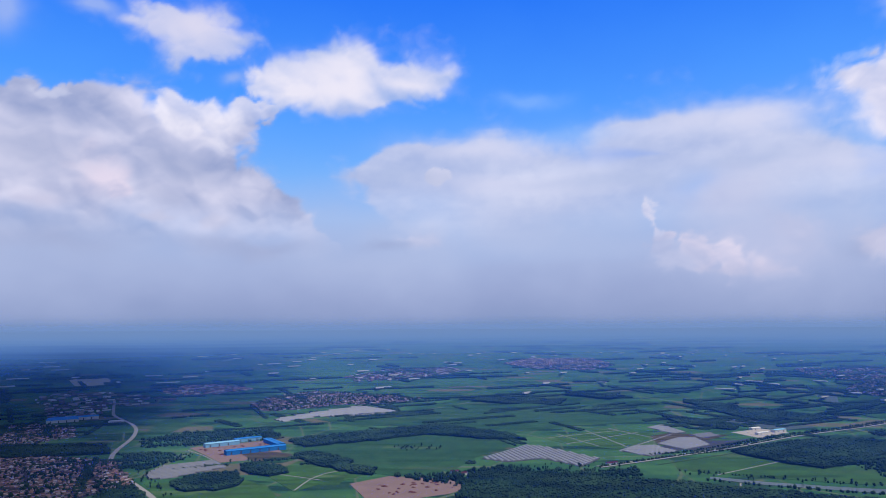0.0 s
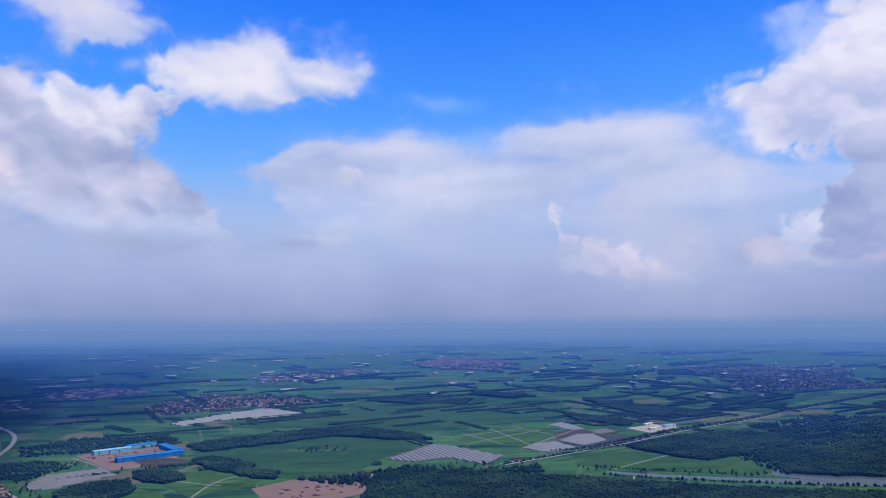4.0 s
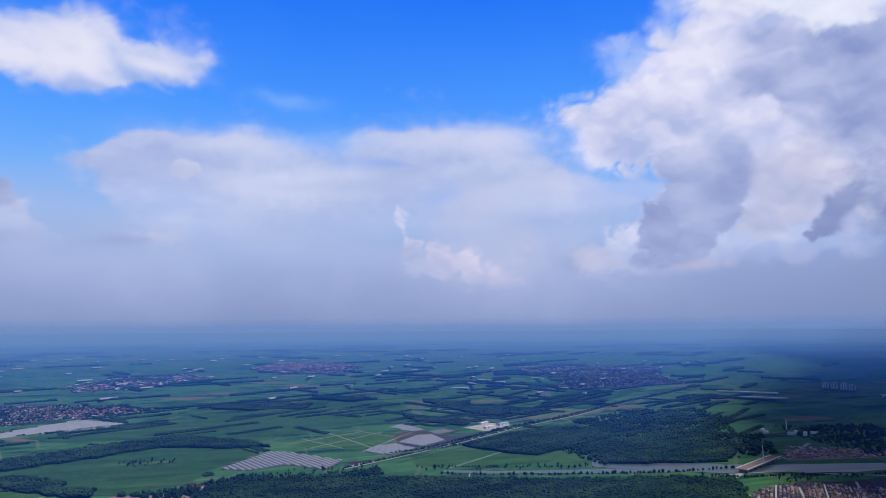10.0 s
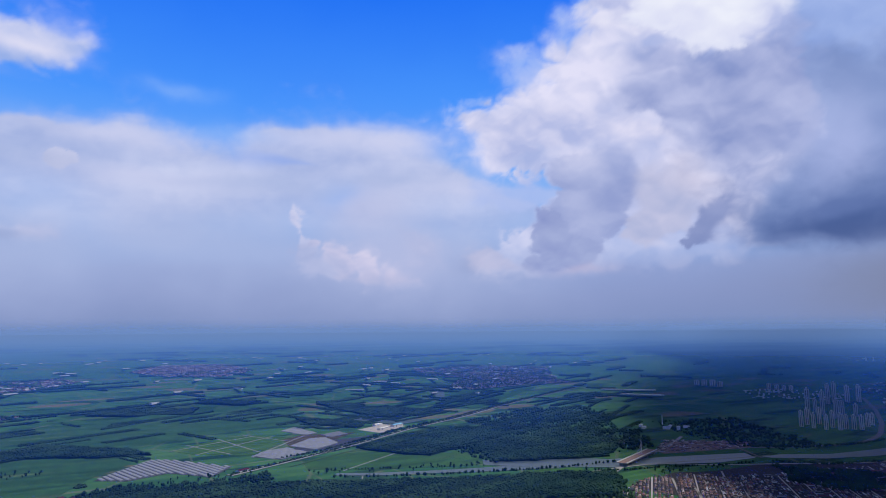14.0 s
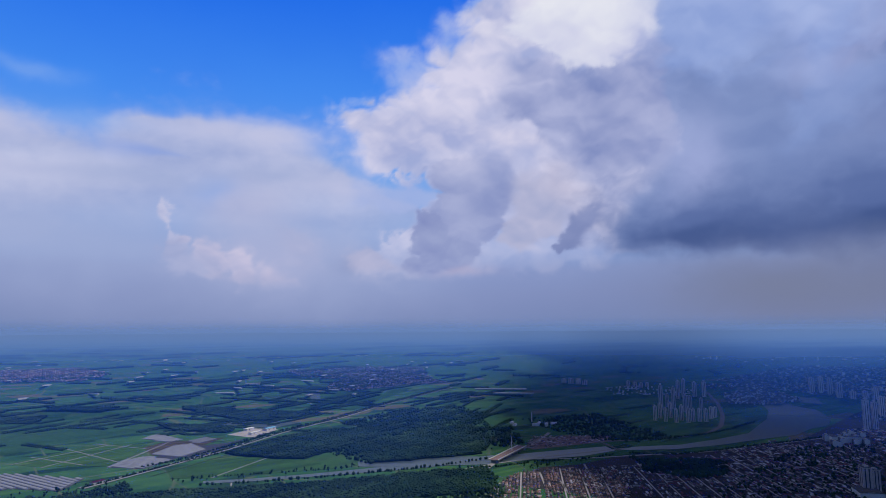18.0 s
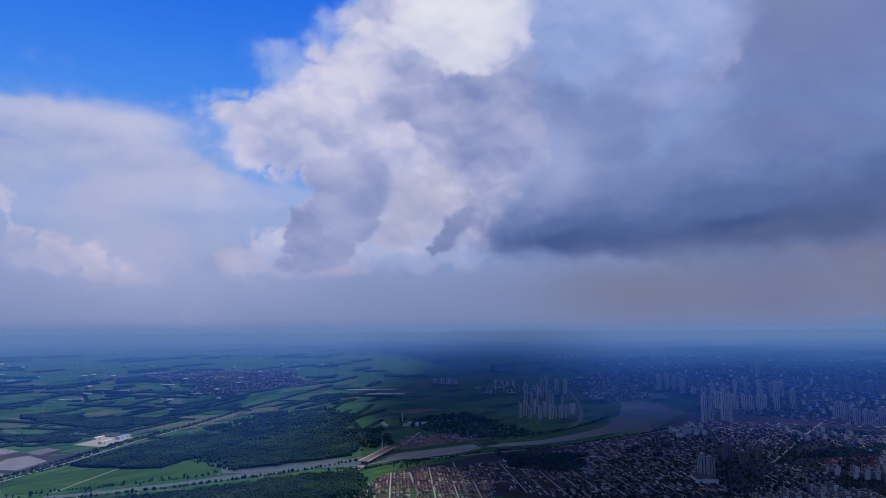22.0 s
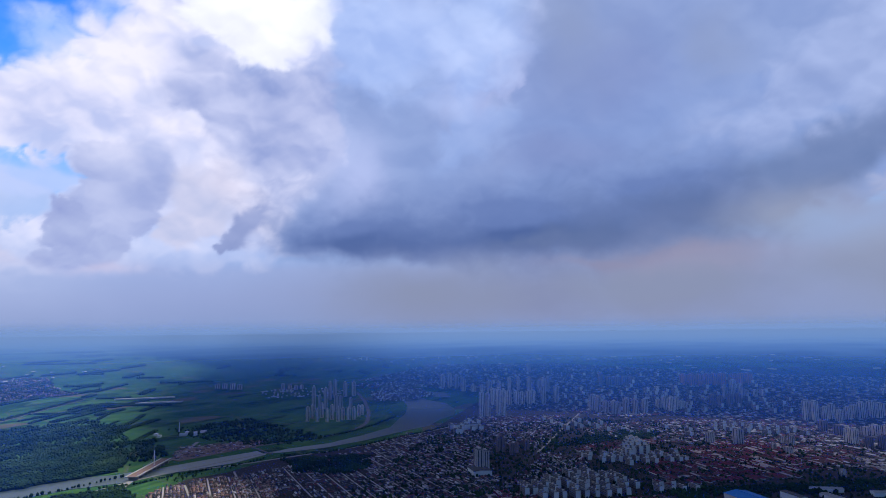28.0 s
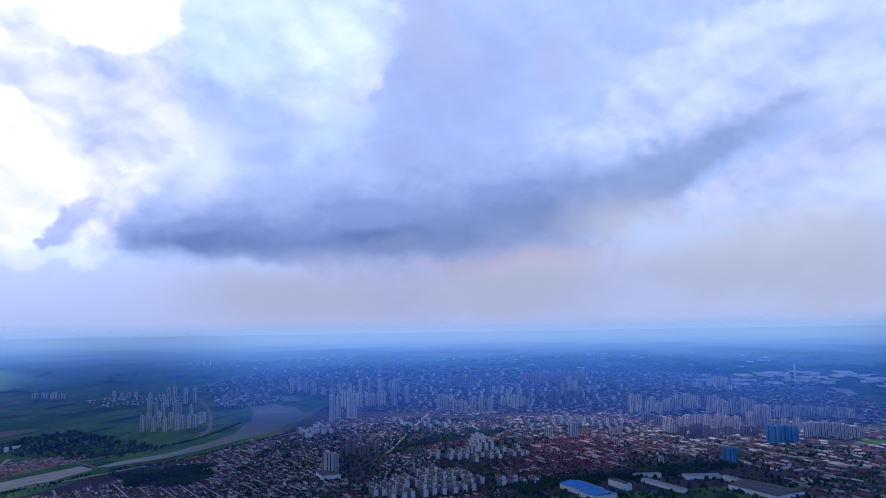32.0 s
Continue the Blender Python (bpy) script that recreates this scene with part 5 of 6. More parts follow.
houses("riverside_houses", [(3905, 1953), (4308, 1984), (4244, 1748), (3883, 1487), (3556, 1498), (3418, 1675)], 33, 24, 14, ((14, 24), (7, 10), (5, 9)), [M["wall"], M["city_roof"]], "low buildings between the estate and the river", 0.6, seed=61, gable=False)
houses("riverside_houses", [(4361, 2403), (4664, 2334), (4795, 2021), (4418, 1777), (4133, 2026)], 33, 40, 22, ((18, 36), (8, 12), (5, 10)), [M["wall"], M["city_roof"]], "low buildings behind the new estate", 0.55, seed=62, gable=False)
houses("riverside_houses", [(3816, 2793), (4073, 2628), (4194, 2268), (3685, 2030), (3447, 2408)], 33, 48, 26, ((18, 44), (8, 12), (4, 7)), [M["white_wall"], M["city_roof"]], "scattered pale sheds beside the new estate", 0.3, seed=63, gable=False)

# ---- the town: ground, streets, low houses ----
sheet("town_ground", [(1255, 1238), (1486, 1293), (1590, 1246), (1791, 1235), (2100, 1082), (2466, 973), (2890, 1030), (3476, 1108), (4357, 1149), (5809, 1024), (7375, -420), (7568, -1780), (4568, -1422), (3195, -1335), (1875, -862)], 0.3, M["town"], "paved dark ground of the town", "ground")
TOWN = [M["shaded_town_wall"], M["city_roof"]]
houses("town_houses", [(1176, 1201), (1383, 1288), (1507, 1255), (1572, 1165), (1630, 1088), (1260, 855), (1111, 1133)], 42, 11, 9, ((7, 10), (4.5, 6), (3.5, 5.5)), ROOFS, "crowded town houses with brick and grey roofs", 0.88, seed=7, lane=6, singles=150, single_label="low town house with a pitched tile roof")
houses("town_houses", [(1383, 1131), (1587, 1185), (1732, 1116), (2006, 1057), (2193, 1050), (2402, 1037), (2485, 888), (2258, 643), (2010, 608), (1753, 484), (1471, 471)], 44, 24, 9.0, ((13, 24), (4, 5.4), (3.4, 5.2)), TOWN, "tightly packed low town houses in rows", 0.9, seed=8, lane=5)
houses("town_houses", [(2554, 913), (2941, 943), (3112, 556), (2918, 522), (2167, 492), (2258, 643)], 33, 17, 10, ((10, 16), (5, 7), (4, 7)), TOWN, "low town houses beside the main road", 0.75, seed=19, lane=6)
houses("town_houses", [(2674, 433), (2938, 275), (3150, 35), (2996, -438), (2496, -548), (2296, -702), (2103, -580), (2166, -376), (2586, -175), (2438, 30), (2481, 234)], 33, 19, 10, ((13, 19), (5, 7), (4, 7)), TOWN, "low town buildings in rows", 0.88, seed=9, lane=6)
houses("town_houses", [(3303, 1059), (3219, 575), (3071, 287), (3256, 35), (2992, -392), (4111, -609), (4465, 43), (4058, 723), (3873, 1032)], 33, 26, 14, ((16, 26), (7, 9), (5, 12)), TOWN, "town buildings between the towers", 0.8, seed=20, lane=6)
houses("town_houses", [(4905, 2503), (7346, 2904), (7842, 1391), (6638, 57), (5781, -1729), (5461, -2280), (4154, -1726), (4111, -609), (4143, 384), (4044, 1077), (4337, 1713)], 33, 44, 26, ((20, 40), (9, 13), (4, 9)), TOWN, "distant town buildings in the haze", 0.75, seed=10, gable=False)
houses("town_houses", [(2749, -400), (2429, -995), (2347, -1168), (1642, -805), (1598, -480), (1897, -681), (2025, -587), (2263, -394)], 33, 32, 16, ((20, 34), (8, 11), (5, 8)), TOWN, "low works buildings in rows", 0.75, seed=31, lane=5)
houses("town_houses", [(2977, -204), (4111, -609), (4221, -1755), (3274, -1644), (2453, -1222), (2486, -1019), (2559, -563)], 33, 30, 15, ((18, 29), (7, 9), (4, 8)), TOWN, "low town buildings between tower blocks", 0.8, seed=34, lane=6)
houses("town_houses", [(1640, 462), (1900, 452), (2140, 452), (2110, 330), (2020, 290), (1900, 300), (1880, 335), (1660, 440)], 33, 16, 9.5, ((10, 16), (5, 6.5), (4, 8)), TOWN, "low town buildings below the avenue", 0.85, seed=51, lane=5)
houses("town_houses", [(1520, 470), (1640, 470), (1560, 410), (1540, 280), (1640, 150), (1700, 60), (1480, 120), (1440, 400)], 33, 24, 11, ((16, 24), (6, 8), (4, 6)), [M["wall"], M["red_roof"]], "rows with red roofs beside the flats", 0.85, 0.06, 52)
houses("row_houses", [(2062, 154), (2379, 30), (2614, -177), (2477, -358), (2352, -463), (2116, -319), (1960, -227), (1847, -62), (1857, 86)], 33, 60, 11.5, ((40, 56), (6.5, 8), (4.5, 5.5)), [M["wall"], M["red_roof"]], "long low rows with dark red roofs", 0.9, 0.06, 22)
houses("row_houses", [(1621, 447), (1652, 383), (1571, 284), (1508, 196), (1478, 421)], 33, 26, 11, ((16, 24), (6.5, 8), (4.5, 5.5)), [M["wall"], M["red_roof"]], "low rows with bright red roofs", 0.9, 0.06, 23)
houses("row_houses", [(2181, 363), (2408, 329), (2555, 156), (2430, 109), (2245, 250)], 33, 40, 11, ((28, 36), (6.5, 8), (4.5, 5.5)), [M["wall"], M["red_roof"]], "low rows with dark red roofs", 0.8, 0.06, 24)
wood([(1476, 804), (2349, 926), (3012, 538), (2977, -204), (2417, -877), (2160, -1072), (1642, -805), (1430, 778)], "street trees scattered among the roofs", 2.6, 0.08, 1.2, 7000, False)
wood([(1874, -223), (2047, -445), (2088, -591), (1987, -575), (1854, -332), (1777, -224)], "dark trees round the works", 2.9, 0.5, 1.2, 2000, False)
wood([(1740, 68), (1839, -105), (1911, -242), (1843, -247), (1744, -58), (1605, 25)], "dark trees along the avenue", 2.9, 0.9, 1.2, 2000, False)
wood([(2279, 448), (2606, 355), (2748, 122), (2530, 134), (2347, 341)], "dark park trees in the town", 2.9, 0.5, 1.2, 2000, False)
houses("works_halls", [(5212, -1180), (6338, -2291), (6450, -2718), (5088, -2656), (4232, -2443), (4321, -2088), (4945, -1855), (4694, -1333)], 20, 280, 130, ((120, 280), (34, 60), (10, 16)), [M["white_wall"], M["pale_roof"]], "far pale works halls beyond the town", 0.6, 0.2, 33, False, "sheds")
sheet("bare_field", [(4203, -1446), (4420, -1655), (4407, -1911), (4051, -1814), (3933, -1528)], 1.0, M["pale"], "pale cleared land beyond the towers")
way("avenue", [(3595, 548), (3271, 477), (2865, 512), (2147, 488), (1900, 474), (1740, 480), (1518, 487)], 23.8, 0.9, M["asphalt"], "broad dark avenue through the town")
way("avenue", [(3413, 506), (2831, 494), (2148, 475)], 7, 1.2, M["road"], "pale service road beside the avenue")
way("avenue", [(2018, 539), (2146, 688), (2483, 910), (2780, 1097)], 16.8, 0.9, M["asphalt"], "dark street with trees")
way("avenue", [(2027, 461), (2184, 336), (2482, 224), (2710, 32)], 16.8, 0.9, M["asphalt"], "dark street with trees")
way("avenue", [(1670, 65), (1827, -118), (1929, -274), (2150, -625), (2322, -937)], 19.6, 0.9, M["asphalt"], "dark tree-lined avenue")
for line in ([(1478, 1247), (1246, 983)], [(1608, 1233), (1277, 926)], [(1428, 1248), (1220, 1032)], [(1518, 1234), (1262, 954)]):
    way("street", line, 5.5, 0.9, M["road"], "pale narrow street between houses")
way("river_road", [(1543, 1402), (1672, 1286), (1839, 1212), (2041, 1088), (2399, 995), (2620, 937)], 9.8, 1.3, M["road"], "pale road on the river dyke")
way("river_road", [(1994, 1425), (2163, 1334), (2375, 1268), (2600, 1315), (2956, 1483), (3420, 1741), (3947, 2071)], 18.2, 1.1, M["dull_road"], "pale riverside road under construction")


# ---- buildings ----
def box_mesh(name, boxes, mat):
    """Several boxes (x0, x1, y0, y1, z0, z1) in one mesh."""
    V, F = [], []
    for x0, x1, y0, y1, z0, z1 in boxes:
        k = len(V)
        V += [(x, y, z) for z in (z0, z1) for x, y in ((x0, y0), (x1, y0), (x1, y1), (x0, y1))]
        F += [tuple(k + j for j in q) for q in BOX_Q] + [(k + 3, k + 2, k + 1, k)]
    return mesh_of(name, V, F, [mat])


def facade(name, tones):
    """Painted concrete, one tone for each building, with rain streaks."""
    n = Nodes(name)
    ramp = n.add("ValToRGB", Fac=n.each())
    els = ramp.color_ramp.elements
    els[0].color, els[1].color = (*tones[0], 1), (*tones[1], 1)
    c = n.mix(n.ramp(n.noise(n.turned(n.pos(), 0, 1.0, 1.0), 0.12, 4), 0.3, 0.8), ramp.outputs[0], n.mix(0.35, ramp.outputs[0], (0.05, 0.05, 0.06)))
    return n.done(c, 0.8)


M["cream"] = facade("cream_render", ((0.92, 0.77, 0.62), (0.76, 0.61, 0.50)))
M["grey_facade"] = facade("grey_render", ((0.72, 0.62, 0.56), (0.54, 0.46, 0.44)))
M["dun"] = facade("dun_render", ((0.36, 0.30, 0.28), (0.24, 0.21, 0.21)))
M["red_facade"] = facade("red_brown_render", ((0.56, 0.25, 0.22), (0.48, 0.21, 0.19)))
M["brown_facade"] = facade("brown_render", ((0.38, 0.28, 0.26), (0.26, 0.19, 0.19)))
M["dark_glass"] = worn("dark_window_glass", (0.10, 0.09, 0.10), (0.06, 0.06, 0.07), 0.3, 0.4)
M["blue_glass"] = worn("blue_curtain_wall", (0.06, 0.33, 0.55), (0.05, 0.26, 0.48), 0.05, 0.3)
M["roof_felt"] = worn("roof_felt", (0.13, 0.125, 0.135), (0.085, 0.085, 0.095), 0.2)


def prism(name, outline, z0, z1, mat):
    """An upright prism on a plan outline."""
    n = len(outline)
    V = [(x, y, z) for z in (z0, z1) for x, y in outline]
    F = [tuple(range(n))[::-1], tuple(range(n, 2 * n))] + [(j, (j + 1) % n, (j + 1) % n + n, j + n) for j in range(n)]
    return mesh_of(name, V, F, [mat])


def wings(k):
    """The plan of two wings joined by a recessed core, k from the unit edge."""
    e = .5 - k
    return [(-e, -e), (-.07, -e), (-.07, -.36), (.07, -.36), (.07, -e), (e, -e), (e, e), (.07, e), (.07, .36), (-.07, .36), (-.07, e), (-e, e)]


def tower_kit(wall, strip, label):
    """A block of flats of unit size: a notched body, corner piers, window bays, parapet and lift house."""
    t = tagged(new("apartment_tower"), label, "tower block", "tower blocks of the town")
    part("body", prism("tower_body", wings(.035), 0, .97, wall), t)
    pier = box_mesh("tower_pier", [(-.045, .045, -.045, .045, 0, .985)], wall)
    for x, y in ((-.455, -.455), (.455, -.455), (.455, .455), (-.455, .455)):
        part("pier", pier, t).location = (x, y, 0)
    bay = box_mesh("tower_bay", [(-.06, .06, -.012, .012, .03, .94)], strip)
    side = box_mesh("tower_side_bay", [(-.012, .012, -.06, .06, .03, .94)], strip)
    for x in (-.28, .28):
        part("window_bay", bay, t, "dark glazed window bay").location = (x, -.472, 0)
        part("window_bay", bay, t, "dark glazed window bay").location = (x, .472, 0)
    for y in (-.2, .2):
        part("window_bay", side, t, "dark glazed window bay").location = (-.472, y, 0)
    part("parapet", prism("tower_parapet", wings(.02), .97, .985, M["roof_felt"]), t)
    lift = box_mesh("tower_lift", [(-.1, .1, -.2, .2, .985, 1.04)], wall)
    for x in (-.26, .26):
        part("lift_house", lift, t).location = (x, 0, 0)
    return t


KITS = {
    "cream": tower_kit(M["cream"], M["dark_glass"], "cream high-rise block of flats with dark window bays"),
    "grey": tower_kit(M["grey_facade"], M["dark_glass"], "grey high-rise block of flats with dark window bays"),
    "red": tower_kit(M["red_facade"], M["dark_glass"], "red-brown high-rise block of flats in the haze"),
    "brown": tower_kit(M["brown_facade"], M["dark_glass"], "dark brown high-rise block of flats"),
    "blue": tower_kit(M["blue_glass"], M["dark_glass"], "bright blue glazed office tower"),
}
FIRST = {}
TOWN_TURN = 33.0


def towers(kind, spots, deep=0.8):
    for x, y, h, w in spots:
        X, Y, Z, s = (float(v) for v in lay(x, y))
        w = max(w, 7)
        turn = TOWN_TURN + random.uniform(-3, 3)
        m = pose(X, Y, Z, 0, 0, turn) @ Matrix.Diagonal((w * s, w * deep * s, h * s, 1))
        if kind in FIRST:
            copy_thing(KITS[kind], m)
        else:
            FIRST[kind] = m


# new estate on the far bank
towers("cream", [(2602, 1609, 62, 19), (2680, 1632, 64, 20), (2603, 1559, 57, 19), (2731, 1611, 65, 20), (2604, 1510, 57, 19), (2683, 1531, 64, 20), (2636, 1474, 63, 19), (2684, 1478, 54, 20), (2700, 1457, 54, 20), (2717, 1438, 54, 20), (2820, 1468, 51, 18), (2874, 1478, 47, 18)])
towers("grey", [(2966, 1799, 120, 25), (3048, 1779, 106, 22), (3476, 1998, 102, 25), (3588, 2028, 105, 26), (3646, 1992, 87, 27), (3705, 1965, 88, 27), (3048, 1692, 67, 22), (2967, 1672, 81, 22), (3090, 1839, 62, 20), (3091, 1657, 56, 20)])
towers("grey", [(3927, 3172, 33, 44), (3925, 3107, 37, 44), (3923, 3039, 41, 44), (3922, 2979, 33, 44), (4058, 2713, 34, 30), (4019, 2632, 30, 33), (3982, 2560, 33, 29), (4054, 2559, 30, 30)])
# towers along the river and the avenue
towers("grey", [(2944, 904, 116, 24), (2985, 887, 106, 21), (4147, 1330, 45, 30), (4183, 1411, 83, 34), (4342, 1513, 94, 31), (4427, 1591, 96, 32), (4425, 1644, 88, 32), (4187, 1282, 45, 30), (4189, 1233, 67, 30), (4191, 1169, 67, 26), (4118, 1082, 95, 22), (4273, 1062, 91, 23), (4276, 990, 90, 30), (4278, 923, 75, 30), (4126, 865, 94, 29), (4279, 870, 90, 22), (3555, 749, 94, 28), (3643, 694, 89, 25)])
towers("cream", [(3383, 977, 90, 24), (3028, 848, 124, 22), (3030, 824, 118, 21), (3465, 914, 74, 28), (3493, 881, 68, 28), (3495, 850, 68, 28), (3497, 814, 74, 28), (3552, 805, 75, 25)])
towers("grey", [(3318, 461, 75, 26), (3230, 419, 78, 25), (3210, 381, 61, 25), (3170, 339, 65, 25), (3171, 320, 60, 19), (3217, 290, 72, 25), (3241, 251, 67, 25), (3266, 210, 67, 25), (6261, 1454, 77, 39)])
towers("cream", [(3459, 155, 47, 26), (3412, 125, 64, 26), (3343, 93, 74, 26), (3415, 75, 64, 26), (3441, 56, 47, 23), (3492, 34, 35, 24)])
towers("brown", [(3631, -94, 61, 27), (3606, -128, 60, 27), (3608, -174, 66, 27), (3637, -214, 67, 27)])
towers("grey", [(4026, -171, 74, 24), (4027, -213, 108, 27), (4029, -248, 87, 23), (4098, -282, 48, 24), (4170, -333, 45, 24), (4207, -376, 42, 24)])
towers("red", [(5028, 47, 72, 47), (4976, -2, 76, 46), (4977, -51, 75, 46), (5029, -100, 76, 46), (5029, -149, 76, 46), (5083, -200, 77, 47), (5083, -273, 72, 47), (5083, -322, 76, 47), (5137, -374, 77, 47)])
towers("brown", [(4819, 600, 83, 33), (4820, 547, 62, 42), (4820, 494, 62, 41), (4871, 450, 59, 42), (4922, 405, 59, 42)])
# the great estate of towers
towers("cream", [(3206, -451, 84, 26), (3188, -477, 84, 26), (3211, -520, 58, 24), (3255, -552, 66, 24), (3174, -564, 52, 23), (3259, -612, 56, 24), (3326, -647, 59, 24), (3328, -678, 70, 27), (3375, -725, 71, 27), (3377, -756, 63, 27), (3401, -787, 58, 25)])
towers("brown", [(3450, -831, 67, 25), (2878, -455, 42, 28), (2802, -493, 37, 27), (2506, -525, 41, 20), (2509, -559, 45, 18), (2512, -583, 49, 18), (2490, -604, 44, 18), (2493, -632, 34, 22), (2560, -698, 33, 27), (2565, -755, 33, 27), (2556, -787, 34, 20)])
towers("grey", [(3171, -786, 82, 23), (3213, -822, 77, 23), (3079, -802, 74, 22), (3044, -815, 73, 24), (3121, -873, 72, 25), (3125, -921, 72, 30), (3185, -972, 61, 23)])
towers("cream", [(2603, -484, 53, 21), (2578, -498, 57, 21), (2795, -578, 34, 27), (2813, -609, 41, 27), (2816, -647, 39, 27), (2744, -668, 49, 24), (2718, -703, 52, 24), (2707, -732, 48, 24), (2710, -768, 48, 24), (2759, -834, 57, 26)])
towers("grey", [(2762, -866, 83, 26), (2764, -895, 83, 26), (3062, -1042, 48, 27), (3012, -1058, 57, 26), (2997, -1087, 52, 26), (3070, -1144, 43, 26), (3073, -1175, 48, 26), (3059, -1214, 43, 26), (3061, -1246, 43, 26), (3047, -1282, 43, 26), (3016, -1310, 42, 26)])
towers("grey", [(2723, -906, 34, 26), (2713, -940, 38, 26), (2689, -979, 42, 25), (2537, -957, 48, 24), (2516, -975, 51, 24), (2519, -1006, 55, 24), (2499, -1031, 54, 23), (2479, -1053, 50, 23), (2483, -1092, 42, 23)])
towers("cream", [(4615, -1150, 53, 27), (4613, -1189, 64, 27), (4568, -1209, 67, 26), (4609, -1252, 60, 26), (4363, -1217, 29, 32), (4361, -1250, 29, 32), (4533, -1076, 34, 26), (4535, -1042, 34, 26)], 0.9)
towers("blue", [(2387, -795, 60, 45), (2404, -852, 57, 42), (2053, -558, 44, 36)], 0.6)
# towers near the crossing
towers("grey", [(1813, 568, 65, 29), (1844, 558, 56, 23)], 0.7)
towers("brown", [(2125, 597, 49, 15), (2127, 583, 45, 13), (2092, 545, 37, 15), (2131, 539, 32, 13), (2174, 517, 34, 15)])
towers("grey", [(2496, -50, 38, 27), (2492, -139, 54, 31), (2521, -303, 33, 19), (2544, -281, 25, 17), (2418, -238, 22, 14), (2045, -361, 20, 13), (2354, -273, 21, 23)], 0.7)


def block_kit(wall, roof, label):
    """A long six-storey block of unit size: walls, pale gable ends, window bands, stair bays and a flat roof."""
    t = tagged(new("apartment_block"), label, "apartment block", "blocks of flats in rows")
    part("wall", box_mesh("block_wall", [(-.5, .5, -.46, .46, 0, .96)], M["dun"]), t)
    end = box_mesh("block_end", [(-.008, .008, -.5, .5, 0, 1.0)], M["white_wall"])
    for x in (-.5, .5):
        part("gable_end", end, t, "pale end wall").location = (x, 0, 0)
    band = box_mesh("block_band", [(-.46, .46, -.02, .02, -.035, .035)], M["dark_glass"])
    for y in (-.465, .465):
        for z in (.28, .52, .78):
            part("window_band", band, t, "dark row of windows").location = (0, y, z)
    part("roof", box_mesh("block_roof", [(-.5, .5, -.5, .5, .96, 1.0)], roof), t)
    stair = box_mesh("block_stairs", [(-.03, .03, -.2, .2, 1.0, 1.13)], wall)
    for x in (-.25, .25):
        part("stair_house", stair, t).location = (x, 0, 0)
    return t


BLOCKS = [block_kit(M["cream"], M["roof_felt"], "cream six-storey block of flats with pale gable ends"), block_kit(M["grey_facade"], M["roof_felt"], "grey six-storey block of flats with pale gable ends"),
          block_kit(M["brown_facade"], M["red_roof"], "brown block of flats with a red roof")]
BLOCK_FIRST = {}


def blocks(poly, along, across, dims, kinds, keep=0.9, seed=1, turn=TOWN_TURN):
    along, across = 1.5 * along, 1.5 * across
    rs = np.random.RandomState(seed)
    a = np.array(poly, float)
    c = a.mean(0)
    far = np.hypot(*(a - c).T).max()
    ca, sa = math.cos(radians(turn)), math.sin(radians(turn))
    for u in np.arange(-far, far, along):
        for v in np.arange(-far, far, across):
            p, q = u + rs.normal(0, along * 0.06), v + rs.normal(0, across * 0.06)
            x, y = c[0] + p * ca - q * sa, c[1] + p * sa + q * ca
            l, w, h = (q * rs.uniform(*d) for q, d in zip((1.1, 1.3, 1.3), dims))
            k = kinds[rs.randint(len(kinds))]
            if rs.rand() > keep or not inside(poly, np.array([x]), np.array([y]))[0]:
                continue
            X, Y, Z, s = (float(e) for e in lay(x, y))
            m = pose(X, Y, Z, 0, 0, turn + rs.normal(0, 1)) @ Matrix.Diagonal((l * s, w * s, h * s, 1))
            if k in BLOCK_FIRST:
                copy_thing(BLOCKS[k], m)
            else:
                BLOCK_FIRST[k] = m


blocks([(1560, 400), (1640, 425), (1870, 320), (1890, 240), (1790, 130), (1640, 160), (1555, 270)], 37, 17.5, ((31, 39), (8.5, 9.5), (12, 14.5)), (0, 1, 1), 0.95, 41)
blocks([(2133, 346), (2249, 213), (2248, 29), (2160, 11), (2020, 142), (2046, 298)], 34, 18, ((20, 30), (9, 10), (10, 13)), (0, 1), 0.7, 42)
blocks([(2195, 236), (2395, 216), (2310, 152), (2206, 127), (2122, 184)], 20, 16, ((12, 16), (9, 11), (20, 26)), (0,), 0.8, 43)
blocks([(1864, 148), (1809, 26), (1820, -61), (1740, -30), (1725, 95)], 36, 20, ((24, 32), (8, 10), (10, 12)), (1, 2), 0.7, 44)
blocks([(2963, -38), (2977, -204), (2871, -375), (2749, -400), (2700, -184), (2780, -57)], 34, 26, ((20, 30), (10, 12), (11, 15)), (0, 1), 0.8, 45)
blocks([(2910, 621), (2925, 435), (2870, 33), (2640, -11), (2616, 246), (2670, 478)], 60, 40, ((24, 36), (10, 12), (11, 15)), (0, 1), 0.6, 46)
blocks([(4231, 1127), (4447, 792), (4465, 43), (4108, -546), (3523, -465), (3301, 36), (3333, 595)], 90, 60, ((36, 50), (11, 13), (11, 16)), (0, 1, 2), 0.5, 47)
blocks([(4544, 344), (4465, 79), (4156, 41), (4147, 280)], 70, 45, ((40, 55), (12, 14), (14, 18)), (0,), 0.9, 48)
blocks([(2483, 910), (2757, 960), (2766, 862), (2568, 765), (2423, 821)], 40, 24, ((26, 36), (12, 14), (12, 16)), (0,), 0.8, 49)
blocks([(6784, 2681), (6734, 1793), (6206, 54), (4934, -1109), (4500, -1339), (4123, -922), (4456, 412), (4437, 1182)], 200, 130, ((50, 70), (13, 16), (12, 20)), (0, 1, 2), 0.4, 50)

for k, m in FIRST.items():
    KITS[k].matrix_world = m
for k, m in BLOCK_FIRST.items():
    BLOCKS[k].matrix_world = m


